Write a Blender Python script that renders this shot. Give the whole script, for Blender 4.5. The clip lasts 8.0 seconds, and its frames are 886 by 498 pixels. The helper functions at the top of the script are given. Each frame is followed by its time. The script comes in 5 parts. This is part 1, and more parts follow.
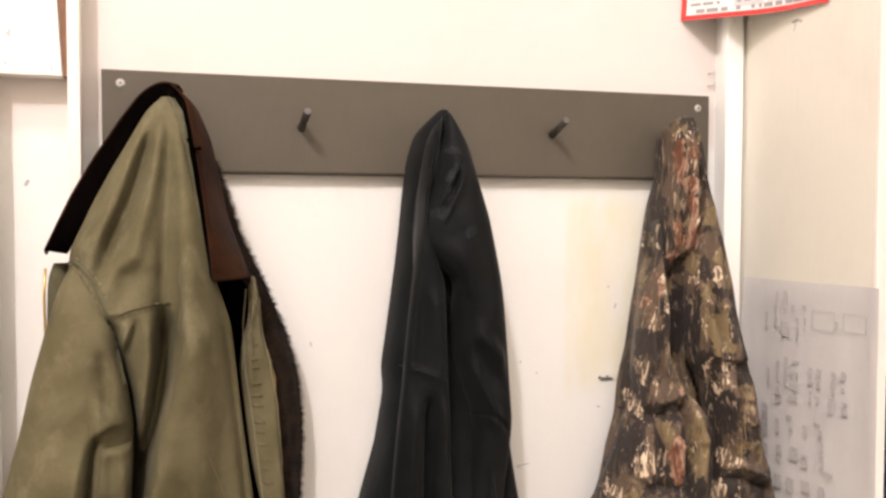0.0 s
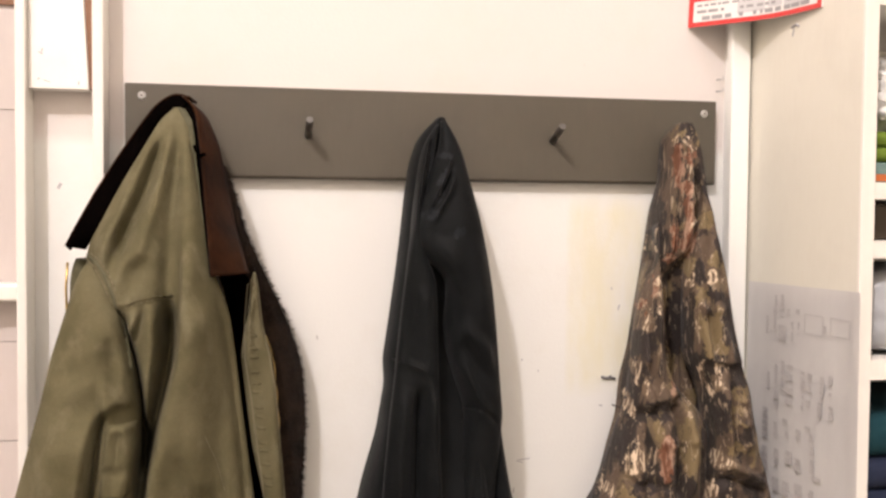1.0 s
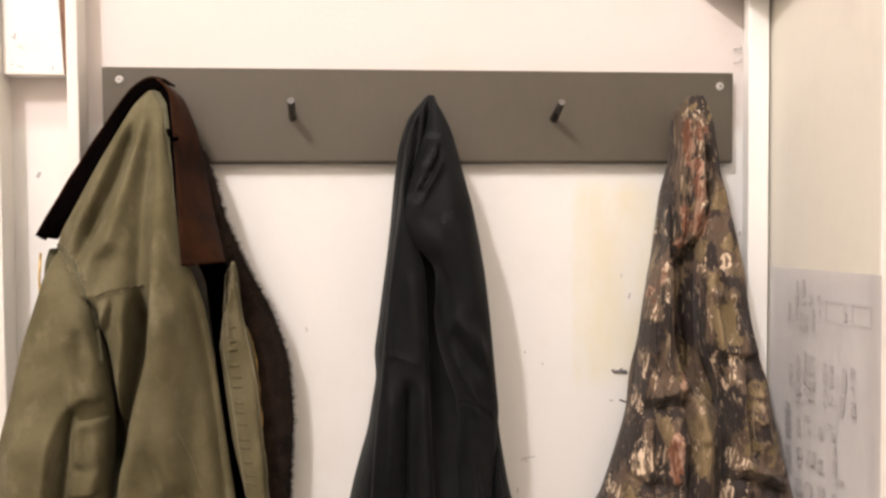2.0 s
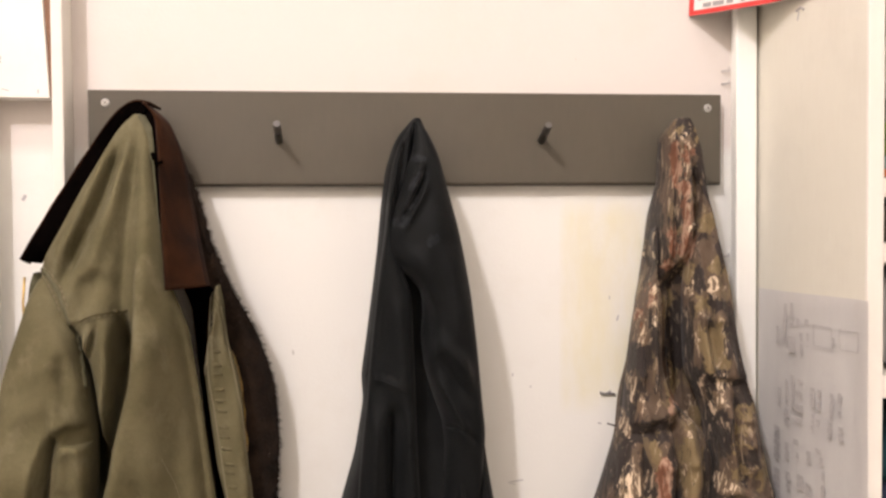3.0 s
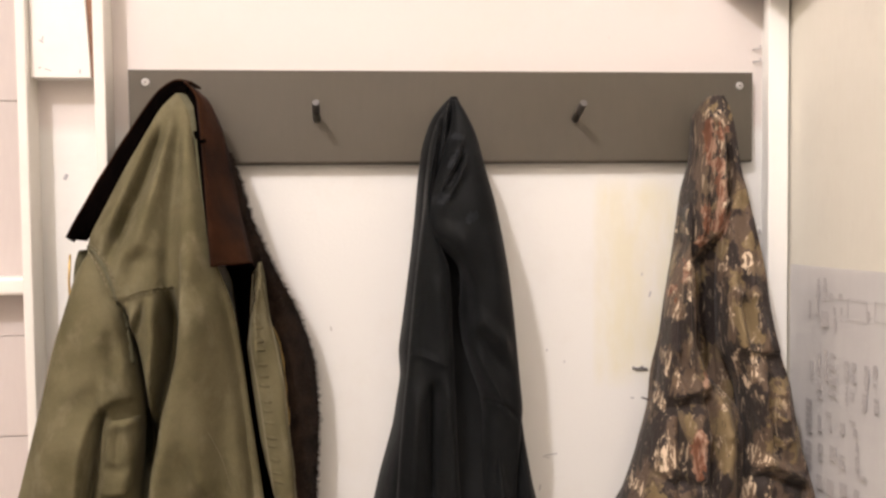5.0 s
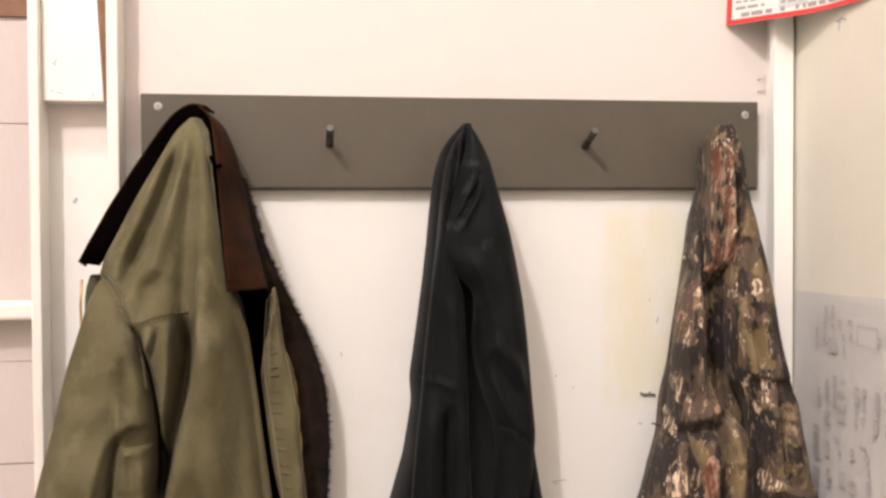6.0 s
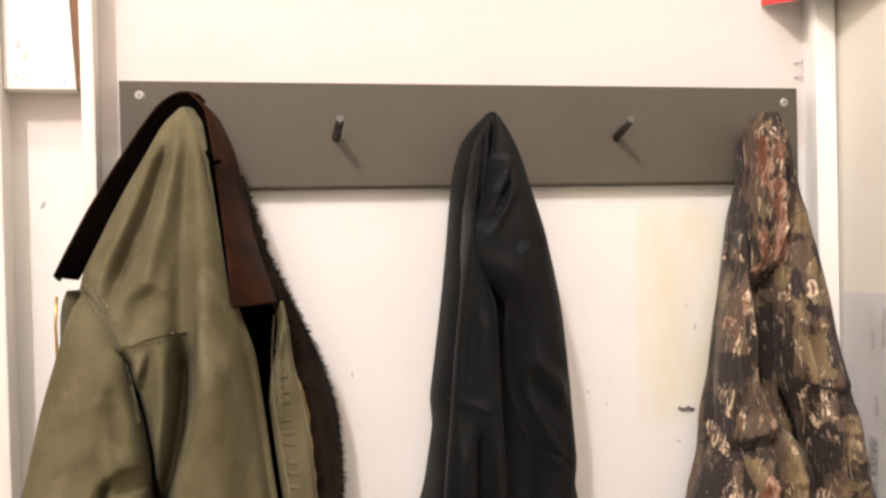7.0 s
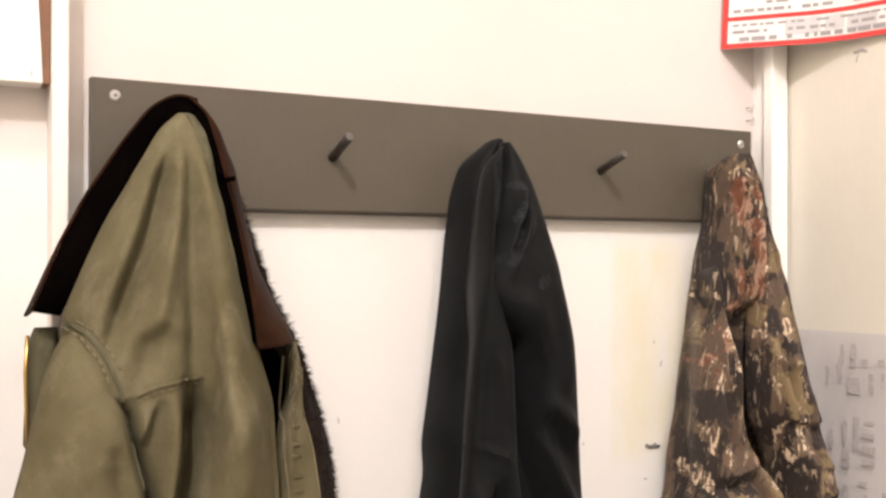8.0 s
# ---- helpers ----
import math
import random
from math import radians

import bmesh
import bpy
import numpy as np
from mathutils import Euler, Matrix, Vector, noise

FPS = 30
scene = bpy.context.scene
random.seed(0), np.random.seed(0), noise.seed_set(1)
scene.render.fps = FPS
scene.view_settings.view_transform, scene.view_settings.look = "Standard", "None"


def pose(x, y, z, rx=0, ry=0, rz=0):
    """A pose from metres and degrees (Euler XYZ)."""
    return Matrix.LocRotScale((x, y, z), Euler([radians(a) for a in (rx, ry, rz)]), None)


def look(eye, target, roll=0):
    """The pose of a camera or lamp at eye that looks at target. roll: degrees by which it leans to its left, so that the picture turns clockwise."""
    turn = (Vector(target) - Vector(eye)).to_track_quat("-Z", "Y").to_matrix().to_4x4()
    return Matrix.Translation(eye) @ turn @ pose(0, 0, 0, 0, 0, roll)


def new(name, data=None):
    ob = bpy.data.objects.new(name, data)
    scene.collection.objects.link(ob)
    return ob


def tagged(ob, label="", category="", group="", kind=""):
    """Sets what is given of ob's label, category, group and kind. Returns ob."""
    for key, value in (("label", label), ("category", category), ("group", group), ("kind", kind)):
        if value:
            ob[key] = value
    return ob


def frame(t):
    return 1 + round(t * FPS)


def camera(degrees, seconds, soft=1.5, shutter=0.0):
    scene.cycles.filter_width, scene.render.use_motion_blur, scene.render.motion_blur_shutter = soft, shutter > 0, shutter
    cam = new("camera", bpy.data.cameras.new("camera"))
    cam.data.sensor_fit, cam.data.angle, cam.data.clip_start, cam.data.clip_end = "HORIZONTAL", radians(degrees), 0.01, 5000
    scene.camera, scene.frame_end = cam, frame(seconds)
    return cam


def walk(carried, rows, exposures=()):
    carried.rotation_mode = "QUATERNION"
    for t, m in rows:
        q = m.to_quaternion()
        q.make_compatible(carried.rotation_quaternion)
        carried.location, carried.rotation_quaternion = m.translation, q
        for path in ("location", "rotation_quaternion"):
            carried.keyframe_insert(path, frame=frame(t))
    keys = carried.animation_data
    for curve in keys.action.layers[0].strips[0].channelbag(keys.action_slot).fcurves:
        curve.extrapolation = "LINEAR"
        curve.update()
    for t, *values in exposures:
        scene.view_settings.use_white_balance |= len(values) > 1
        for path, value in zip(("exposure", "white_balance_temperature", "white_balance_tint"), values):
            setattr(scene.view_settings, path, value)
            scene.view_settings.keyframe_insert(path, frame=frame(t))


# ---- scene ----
cam = camera(50.1, 8.0, soft=2.6)
PATH = [
    (0, (0.047, -1.393, 1.554), (0.657, 0.51, 1.466), 0.2),
    (0.2, (0.09, -1.456, 1.547), (0.642, 0.465, 1.472), 0.7),
    (0.5, (0.189, -1.535, 1.565), (0.585, 0.418, 1.395), -0.4),
    (0.8, (0.207, -1.527, 1.552), (0.561, 0.438, 1.439), -0.9),
    (1, (0.208, -1.508, 1.55), (0.575, 0.456, 1.473), 0.5),
    (1.5, (0.233, -1.461, 1.539), (0.588, 0.505, 1.445), 0.0),
    (1.7, (0.284, -1.451, 1.526), (0.535, 0.532, 1.442), 0.0),
    (2.8, (0.37, -1.442, 1.554), (0.57, 0.546, 1.47), -0.6),
    (3, (0.357, -1.442, 1.549), (0.577, 0.545, 1.487), -0.4),
    (3.5, (0.327, -1.446, 1.554), (0.524, 0.541, 1.439), -0.2),
    (4, (0.318, -1.453, 1.548), (0.528, 0.532, 1.428), -0.3),
    (4.5, (0.315, -1.456, 1.553), (0.532, 0.528, 1.416), -0.5),
    (4.7, (0.309, -1.456, 1.548), (0.524, 0.529, 1.431), -0.6),
    (5.8, (0.27, -1.448, 1.535), (0.512, 0.536, 1.466), 0.1),
    (6, (0.239, -1.449, 1.544), (0.521, 0.531, 1.497), -0.3),
    (6.3, (0.177, -1.417, 1.524), (0.562, 0.544, 1.471), -1.8),
    (6.5, (0.177, -1.381, 1.527), (0.586, 0.573, 1.404), -1.2),
    (6.8, (0.154, -1.304, 1.498), (0.583, 0.65, 1.466), -2.1),
    (7, (0.141, -1.275, 1.539), (0.564, 0.679, 1.505), -1.3),
    (7.2, (0.091, -1.233, 1.536), (0.623, 0.694, 1.54), -0.7),
    (7.5, (-0.033, -1.138, 1.543), (0.697, 0.724, 1.552), -1.9),
    (7.7, (-0.084, -1.102, 1.542), (0.74, 0.72, 1.525), -1.2),
    (8, (-0.136, -1.079, 1.553), (0.794, 0.691, 1.563), 0.1),
]
walk(cam, [(t, look(eye, target, roll)) for t, eye, target, roll in PATH], [(0.0, -0.27), (0.5, -0.40), (1.0, -0.39), (4.7, -0.46), (6.0, -0.44), (6.5, -0.43), (7.0, -0.32), (8.0, -0.28)])

# ---- light ----
world = bpy.data.worlds.new("room_air")
scene.world = world
world.use_nodes = True
world.node_tree.nodes["Background"].inputs[0].default_value = (1.0, 0.93, 0.85, 1)
world.node_tree.nodes["Background"].inputs[1].default_value = 0.02


def bulb(name, place, watts, colour, radius):
    data = bpy.data.lights.new(name, "POINT")
    data.energy, data.color, data.shadow_soft_size = watts, colour, radius
    ob = new(name, data)
    ob.location = place
    return ob


bulb("ceiling_bulb", (-1.38, -3.3, 4.90), 770, (1.0, 0.922, 0.950), 0.12)
bulb("ceiling_bulb", (0.80, -1.9, 4.05), 60, (1.0, 0.922, 0.950), 0.20)


# ---- materials ----
def nodes_of(name):
    m = bpy.data.materials.new(name)
    m.use_nodes = True
    t = m.node_tree
    return m, t, t.nodes["Principled BSDF"]


def node(t, kind, links=None, **values):
    n = t.nodes.new(kind)
    for k, v in values.items():
        if k in ("operation", "data_type", "blend_type", "noise_dimensions", "feature"):
            if k == "operation":
                n.operation = v
            elif k == "data_type":
                n.data_type = v
            elif k == "blend_type":
                n.blend_type = v
            elif k == "feature":
                n.feature = v
    for k, v in (links or {}).items():
        if isinstance(v, bpy.types.NodeSocket):
            t.links.new(v, n.inputs[k])
        else:
            n.inputs[k].default_value = v
    return n


def coords(t, scale=(1, 1, 1)):
    c = t.nodes.new("ShaderNodeTexCoord")
    return node(t, "ShaderNodeMapping", {"Vector": c.outputs["Object"], "Scale": scale}).outputs[0]


def noise_of(t, vec, scale, detail=4.0, rough=0.55, distort=0.0):
    return node(t, "ShaderNodeTexNoise", {"Vector": vec, "Scale": scale, "Detail": detail, "Roughness": rough, "Distortion": distort}).outputs[0]


def ramp(t, fac, *stops):
    r = t.nodes.new("ShaderNodeValToRGB")
    e = r.color_ramp.elements
    while len(e) < len(stops):
        e.new(0.5)
    for el, (p, c) in zip(e, stops):
        el.position = p
        el.color = (*c, 1) if isinstance(c, tuple) else (c, c, c, 1)
    t.links.new(fac, r.inputs[0])
    return r.outputs[0]


def mix(t, fac, a, b, blend="MIX"):
    n = t.nodes.new("ShaderNodeMix")
    n.data_type, n.blend_type = "RGBA", blend
    for i, v in ((0, fac), (6, a), (7, b)):
        if isinstance(v, bpy.types.NodeSocket):
            t.links.new(v, n.inputs[i])
        elif i == 0:
            n.inputs[0].default_value = v
        else:
            n.inputs[i].default_value = (*v, 1)
    return n.outputs[2]


def bump(t, b, height, strength, dist):
    n = node(t, "ShaderNodeBump", {"Height": height, "Strength": strength, "Distance": dist})
    t.links.new(n.outputs[0], b.inputs["Normal"])


def painted(name, colour, rough=0.55, dirt=0.12, dirt_colour=(0.45, 0.38, 0.28), relief=0.0006, scale=6.0):
    """Brushed paint: faint stains at one scale, brush grain at another."""
    m, t, b = nodes_of(name)
    v = coords(t)
    big = ramp(t, noise_of(t, v, scale, 6, 0.65), (0.48, 0.0), (0.78, 1.0))
    fac = node(t, "ShaderNodeMath", {0: big, 1: dirt}, operation="MULTIPLY").outputs[0]
    fine = noise_of(t, coords(t, (1, 1, 0.15)), 160, 3)
    base = mix(t, fac, colour, dirt_colour)
    t.links.new(mix(t, 0.06, base, fine, "OVERLAY"), b.inputs["Base Color"])
    t.links.new(ramp(t, noise_of(t, v, 25), (0.3, max(rough - 0.1, 0.05)), (0.7, min(rough + 0.12, 1.0))), b.inputs["Roughness"])
    bump(t, b, fine, 0.35, relief)
    return m


def wall_paint():
    """White wall: toned darker and pinker above the rail to offset the stronger light there, a yellowed patch below the
    rail, faint scuffs and specks.
    """
    m, t, b = nodes_of("white_wall_paint")
    v = coords(t)
    sep = node(t, "ShaderNodeSeparateXYZ", {0: v})
    wob = noise_of(t, v, 30, 4)

    def band(socket, lo, hi, soft):
        up = node(t, "ShaderNodeMapRange", {0: socket, 1: lo - soft, 2: lo + soft}).outputs[0]
        dn = node(t, "ShaderNodeMapRange", {0: socket, 1: hi + soft, 2: hi - soft}).outputs[0]
        return node(t, "ShaderNodeMath", {0: up, 1: dn}, operation="MULTIPLY").outputs[0]

    patch = node(t, "ShaderNodeMath", {0: band(sep.outputs[0], 0.702, 0.87, 0.006), 1: band(sep.outputs[2], 1.26, 1.57, 0.02)}, operation="MULTIPLY").outputs[0]
    blot = ramp(t, noise_of(t, coords(t, (1, 1, 0.35)), 22, 5, 0.6), (0.35, 0.25), (0.62, 1.0))
    fac = node(t, "ShaderNodeMath", {0: patch, 1: blot}, operation="MULTIPLY").outputs[0]
    fac = node(t, "ShaderNodeMath", {0: fac, 1: 0.62}, operation="MULTIPLY").outputs[0]
    # light falloff evened out in the colour: darker, pinker tone above the rail
    upper = node(t, "ShaderNodeMapRange", {0: sep.outputs[2], 1: 1.645, 2: 1.665}).outputs[0]
    coat = mix(t, upper, (0.780, 0.774, 0.738), (0.700, 0.648, 0.612))
    base = mix(t, fac, coat, (0.74, 0.69, 0.47))
    grime = ramp(t, noise_of(t, v, 5, 6, 0.7), (0.5, 0.0), (0.85, 0.35))
    base = mix(t, grime, base, (0.62, 0.56, 0.46))
    speck = ramp(t, noise_of(t, coords(t, (1, 1, 0.45)), 85, 2, 0.4), (0.765, 0.0), (0.79, 0.5))
    base = mix(t, speck, base, (0.25, 0.22, 0.19))
    t.links.new(base, b.inputs["Base Color"])
    t.links.new(ramp(t, wob, (0.3, 0.45), (0.7, 0.65)), b.inputs["Roughness"])
    bump(t, b, noise_of(t, v, 180, 4), 0.4, 0.0008)
    return m


def cloth_mat(name, a, c, rough=0.9, weave=1400.0, relief=0.0005, fade=9.0, sheen=0.02, worn=None, gloss=0.03):
    """Woven cloth: faded areas, a fine weave, dull sheen."""
    m, t, b = nodes_of(name)
    v = coords(t)
    base = mix(t, ramp(t, noise_of(t, v, fade, 5, 0.6), (0.35, 0.0), (0.7, 1.0)), a, c)
    base = mix(t, 0.12, base, noise_of(t, v, 420, 3), "OVERLAY")
    if worn:
        base = mix(t, ramp(t, noise_of(t, coords(t, (1, 1, 0.6)), 26, 6, 0.65), (0.52, 0.0), (0.72, 0.55)), base, worn)
    t.links.new(base, b.inputs["Base Color"])
    b.inputs["Roughness"].default_value = rough
    b.inputs["Sheen Weight"].default_value = sheen
    b.inputs["Specular IOR Level"].default_value = gloss
    crumple = noise_of(t, v, 60, 5, 0.6)
    thread = noise_of(t, v, weave, 1)
    h = node(t, "ShaderNodeMath", {0: crumple, 1: node(t, "ShaderNodeMath", {0: thread, 1: 0.12}, operation="MULTIPLY").outputs[0]}, operation="ADD").outputs[0]
    bump(t, b, h, 0.5, relief * 4)
    return m


def camo_mat():
    """Woodland camouflage: dark bark, grey-brown ground, and the printed motifs that the cloth carries in its "motif" layer (red: rust leaves, green: olive patches, blue: pale bark strokes, alpha: dark blotches)."""
    m, t, b = nodes_of("camouflage_cloth")
    v = coords(t)
    tall = coords(t, (1.0, 1.0, 0.42))
    stick = coords(t, (1.0, 1.0, 0.24))

    def shifted(vec, place):
        return node(t, "ShaderNodeMapping", {"Vector": vec, "Location": place}).outputs[0]

    def calc(op, p, q):
        return node(t, "ShaderNodeMath", {0: p, 1: q}, operation=op).outputs[0]

    motif = node(t, "ShaderNodeAttribute")
    motif.attribute_name = "motif"
    split = node(t, "ShaderNodeSeparateColor", {"Color": motif.outputs["Color"]})

    def zone(channel, vec, scale, low, high, top=1.0, ragged=0.9):
        rough = calc("MULTIPLY", calc("SUBTRACT", noise_of(t, vec, scale, 7, 0.68, 0.7), 0.5), ragged)
        return ramp(t, calc("ADD", channel, rough), (low, 0.0), (high, top))

    base = mix(t, ramp(t, noise_of(t, tall, 22, 5, 0.6, 0.5), (0.475, 0.0), (0.51, 1.0)), (0.022, 0.0150, 0.0115), (0.088, 0.059, 0.039))
    base = mix(t, ramp(t, noise_of(t, shifted(tall, (3.1, 1.7, 5.3)), 30, 6, 0.6, 0.6), (0.58, 0.0), (0.61, 0.9)), base, (0.122, 0.088, 0.050))
    base = mix(t, zone(split.outputs[1], shifted(tall, (1.3, 4.1, 2.6)), 44, 0.40, 0.47), base, (0.158, 0.114, 0.057))
    base = mix(t, zone(motif.outputs["Alpha"], shifted(tall, (5.9, 0.4, 3.3)), 42, 0.40, 0.46), base, (0.026, 0.0185, 0.0155))
    leaf = mix(t, ramp(t, noise_of(t, shifted(tall, (0.7, 3.9, 6.1)), 70, 5, 0.6, 0.8), (0.46, 0.0), (0.58, 1.0)), (0.135, 0.050, 0.024), (0.34, 0.215, 0.150))
    base = mix(t, zone(split.outputs[0], shifted(tall, (7.7, 2.2, 0.9)), 60, 0.38, 0.50, 0.95), base, leaf)
    veins = ramp(t, noise_of(t, stick, 75, 5, 0.7, 1.5), (0.60, 0.0), (0.65, 0.8))
    base = mix(t, veins, base, (0.017, 0.012, 0.010))
    twig = ramp(t, noise_of(t, shifted(stick, (2.2, 0.7, 1.9)), 115, 3, 0.65, 1.0), (0.51, 0.0), (0.56, 1.0))
    patch = zone(split.outputs[2], shifted(tall, (4.4, 3.3, 8.1)), 48, 0.40, 0.52, 1.0, 1.6)
    base = mix(t, calc("MULTIPLY", patch, 0.5), base, (0.15, 0.100, 0.060))
    base = mix(t, calc("MULTIPLY", patch, twig), base, (0.60, 0.475, 0.34))
    loose = ramp(t, noise_of(t, shifted(stick, (6.2, 1.1, 4.9)), 80, 4, 0.7, 1.3), (0.60, 0.0), (0.64, 0.75))
    base = mix(t, loose, base, (0.40, 0.31, 0.215))
    t.links.new(base, b.inputs["Base Color"])
    b.inputs["Roughness"].default_value = 0.7
    b.inputs["Sheen Weight"].default_value = 0.05
    b.inputs["Specular IOR Level"].default_value = 0.3
    bump(t, b, noise_of(t, v, 75, 5, 0.6), 0.7, 0.004)
    return m


def plain(name, colour, rough=0.5, metal=0.0, grain=0.1, scale=60.0):
    m, t, b = nodes_of(name)
    v = coords(t)
    n = noise_of(t, v, scale, 5, 0.6)
    t.links.new(mix(t, grain, colour, n, "OVERLAY"), b.inputs["Base Color"])
    b.inputs["Roughness"].default_value, b.inputs["Metallic"].default_value = rough, metal
    bump(t, b, n, 0.2, 0.0006)
    return m


WALL = wall_paint()
STUD = painted("stud_paint", (0.80, 0.77, 0.71), 0.5, 0.2)
BATTEN = painted("fresh_white_paint", (0.88, 0.872, 0.83), 0.4, 0.08)
LILAC = painted("greyed_board_paint", (0.55, 0.49, 0.46), 0.55, 0.15, (0.4, 0.35, 0.3))
BOARD = painted("grey_rail_paint", (0.079, 0.068, 0.050), 0.45, 0.3, (0.060, 0.051, 0.037), 0.0004, 9)
PEG = plain("dark_stained_dowel", (0.042, 0.036, 0.03), 0.4, 0, 0.3)
# dowel colour lightened for the end face that catches the light
PEG_END = plain("lit_dowel_end", (0.085, 0.077, 0.068), 0.5, 0, 0.3)
SCREW = plain("zinc_screw", (0.55, 0.54, 0.52), 0.35, 0.6, 0.1)
SLOT = plain("screw_recess", (0.12, 0.11, 0.1), 0.5, 0.5)
PANEL = painted("cream_panel_paint", (0.735, 0.708, 0.615), 0.5, 0.18, (0.42, 0.38, 0.33))
EDGE = painted("panel_edge_paint", (0.80, 0.76, 0.70), 0.5, 0.08)
RAWWOOD = plain("raw_brown_wood", (0.20, 0.10, 0.055), 0.7, 0, 0.4, 40)
BOXP = painted("switch_box_paint", (0.84, 0.81, 0.76), 0.45, 0.1)
GREEN = cloth_mat("olive_canvas", (0.084, 0.073, 0.038), (0.138, 0.121, 0.070), worn=(0.182, 0.162, 0.106), relief=0.0009)
GREEN_D = cloth_mat("olive_canvas_seam", (0.068, 0.063, 0.036), (0.098, 0.092, 0.058), worn=(0.17, 0.16, 0.11))
THREAD = cloth_mat("pale_thread", (0.15, 0.132, 0.085), (0.19, 0.168, 0.11))
LEATHER = cloth_mat("brown_suede", (0.0095, 0.0038, 0.0017), (0.036, 0.0132, 0.0052), 0.7, 900, 0.0004, 14, 0.02)
CORD = cloth_mat("black_corduroy", (0.0010, 0.0007, 0.0006), (0.0022, 0.0015, 0.0013), 0.95, 900, 0.0004, 14, 0.0, gloss=0.0)
FLEECE = cloth_mat("brown_fleece", (0.008, 0.0052, 0.0036), (0.029, 0.0185, 0.0125), 1.0, 700, 0.001, 30, 0.08)
BRASS = plain("brass_zip", (0.62, 0.42, 0.14), 0.35, 0.9)
BLACK = cloth_mat("charcoal_fleece", (0.0029, 0.0034, 0.0036), (0.0072, 0.0081, 0.0086), 0.62, 1200, 0.0005, 10, 0.03, gloss=0.10)
# lighter grey for the sheen painted on the charcoal sleeve
SHEEN = cloth_mat("painted_sheen", (0.0095, 0.0105, 0.0117), (0.024, 0.0262, 0.029), 0.6, 900, 0.0004, 60, 0.1)
CAMO = camo_mat()
INK = plain("grey_print_ink", (0.18, 0.17, 0.17), 0.6)
SMUDGE = plain("smudged_ink", (0.45, 0.43, 0.425), 0.6, 0, 0.4, 200)
NAVY = plain("navy_ink", (0.03, 0.03, 0.07), 0.5)
RED = plain("red_print", (0.62, 0.045, 0.04), 0.4)
CARD = plain("white_card", (0.8, 0.78, 0.75), 0.5, 0, 0.05)
PRINT = plain("faded_print_ink", (0.32, 0.31, 0.31), 0.6)
FIELD = plain("pale_print_tint", (0.58, 0.57, 0.57), 0.6)
GREYINK = plain("pale_grey_ink", (0.42, 0.41, 0.42), 0.6)


def sheet_mat():
    m, t, b = nodes_of("cloudy_plastic")
    v = coords(t)
    n = noise_of(t, coords(t, (1, 1, 0.3)), 14, 5, 0.6)
    t.links.new(ramp(t, n, (0.3, (0.70, 0.675, 0.665)), (0.7, (0.80, 0.775, 0.755))), b.inputs["Base Color"])
    b.inputs["Roughness"].default_value = 0.28
    b.inputs["Specular IOR Level"].default_value = 0.5
    b.inputs["Alpha"].default_value = 0.8
    bump(t, b, noise_of(t, v, 12, 3), 0.3, 0.004)
    return m


SHEET = sheet_mat()
# colours of the unseen room shell, set for the light it bounces
ROOM = painted("unseen_room_paint", (0.60, 0.56, 0.49), 0.7, 0.2, (0.36, 0.34, 0.32), 0.0006, 2)
FLOOR = painted("bounce_floor", (0.28, 0.255, 0.215), 0.8, 0.5, (0.20, 0.19, 0.18), 0.001, 3)


# ---- mesh helpers ----
def mesh_object(name, bm, material, smooth=False):
    me = bpy.data.meshes.new(name)
    bmesh.ops.recalc_face_normals(bm, faces=bm.faces)
    bm.to_mesh(me)
    bm.free()
    for mat in material if isinstance(material, (list, tuple)) else (material,):
        me.materials.append(mat)
    if smooth:
        me.polygons.foreach_set("use_smooth", [True] * len(me.polygons))
    return new(name, me)


def part(name, bm, material, parent, label="", smooth=False):
    ob = mesh_object(name, bm, material, smooth)
    ob.parent = parent
    if label:
        ob["label"] = label
    return ob


def empty(name, place=(0, 0, 0)):
    ob = new(name)
    ob.location = place
    ob.empty_display_size = 0.05
    return ob


def box(bm, lo, hi, bevel=0.0, m=None, segments=2):
    lo, hi = Vector(lo), Vector(hi)
    r = bmesh.ops.create_cube(bm, size=1.0)
    vs = r["verts"]
    bmesh.ops.scale(bm, vec=hi - lo, verts=vs)
    bmesh.ops.translate(bm, vec=(lo + hi) / 2, verts=vs)
    if bevel:
        es = {e for v in vs for e in v.link_edges}
        out = bmesh.ops.bevel(bm, geom=list(es), offset=bevel, segments=segments, affect="EDGES", profile=0.5)
        vs = list({v for f in out["faces"] for v in f.verts} | {v for v in vs if v.is_valid})
    if m is not None:
        bmesh.ops.transform(bm, matrix=m, verts=vs)
    return vs


def slab(name, lo, hi, mat, label, category, bevel=0.0):
    bm = bmesh.new()
    box(bm, lo, hi, bevel)
    return tagged(mesh_object(name, bm, mat), label, category, kind="structure")


def tube(bm, pts, r, sides=8, close=True):
    """A round rod along the points."""
    pts = [Vector(p) for p in pts]
    rings = []
    for i, p in enumerate(pts):
        d = (pts[min(i + 1, len(pts) - 1)] - pts[max(i - 1, 0)]).normalized()
        a = d.orthogonal().normalized()
        b = d.cross(a)
        rings.append([bm.verts.new(p + r * (math.cos(6.2832 * k / sides) * a + math.sin(6.2832 * k / sides) * b)) for k in range(sides)])
    for q, s in zip(rings, rings[1:]):
        for k in range(sides):
            bm.faces.new((q[k], q[(k + 1) % sides], s[(k + 1) % sides], s[k]))
    if close:
        bm.faces.new(rings[0])
        bm.faces.new(rings[-1])


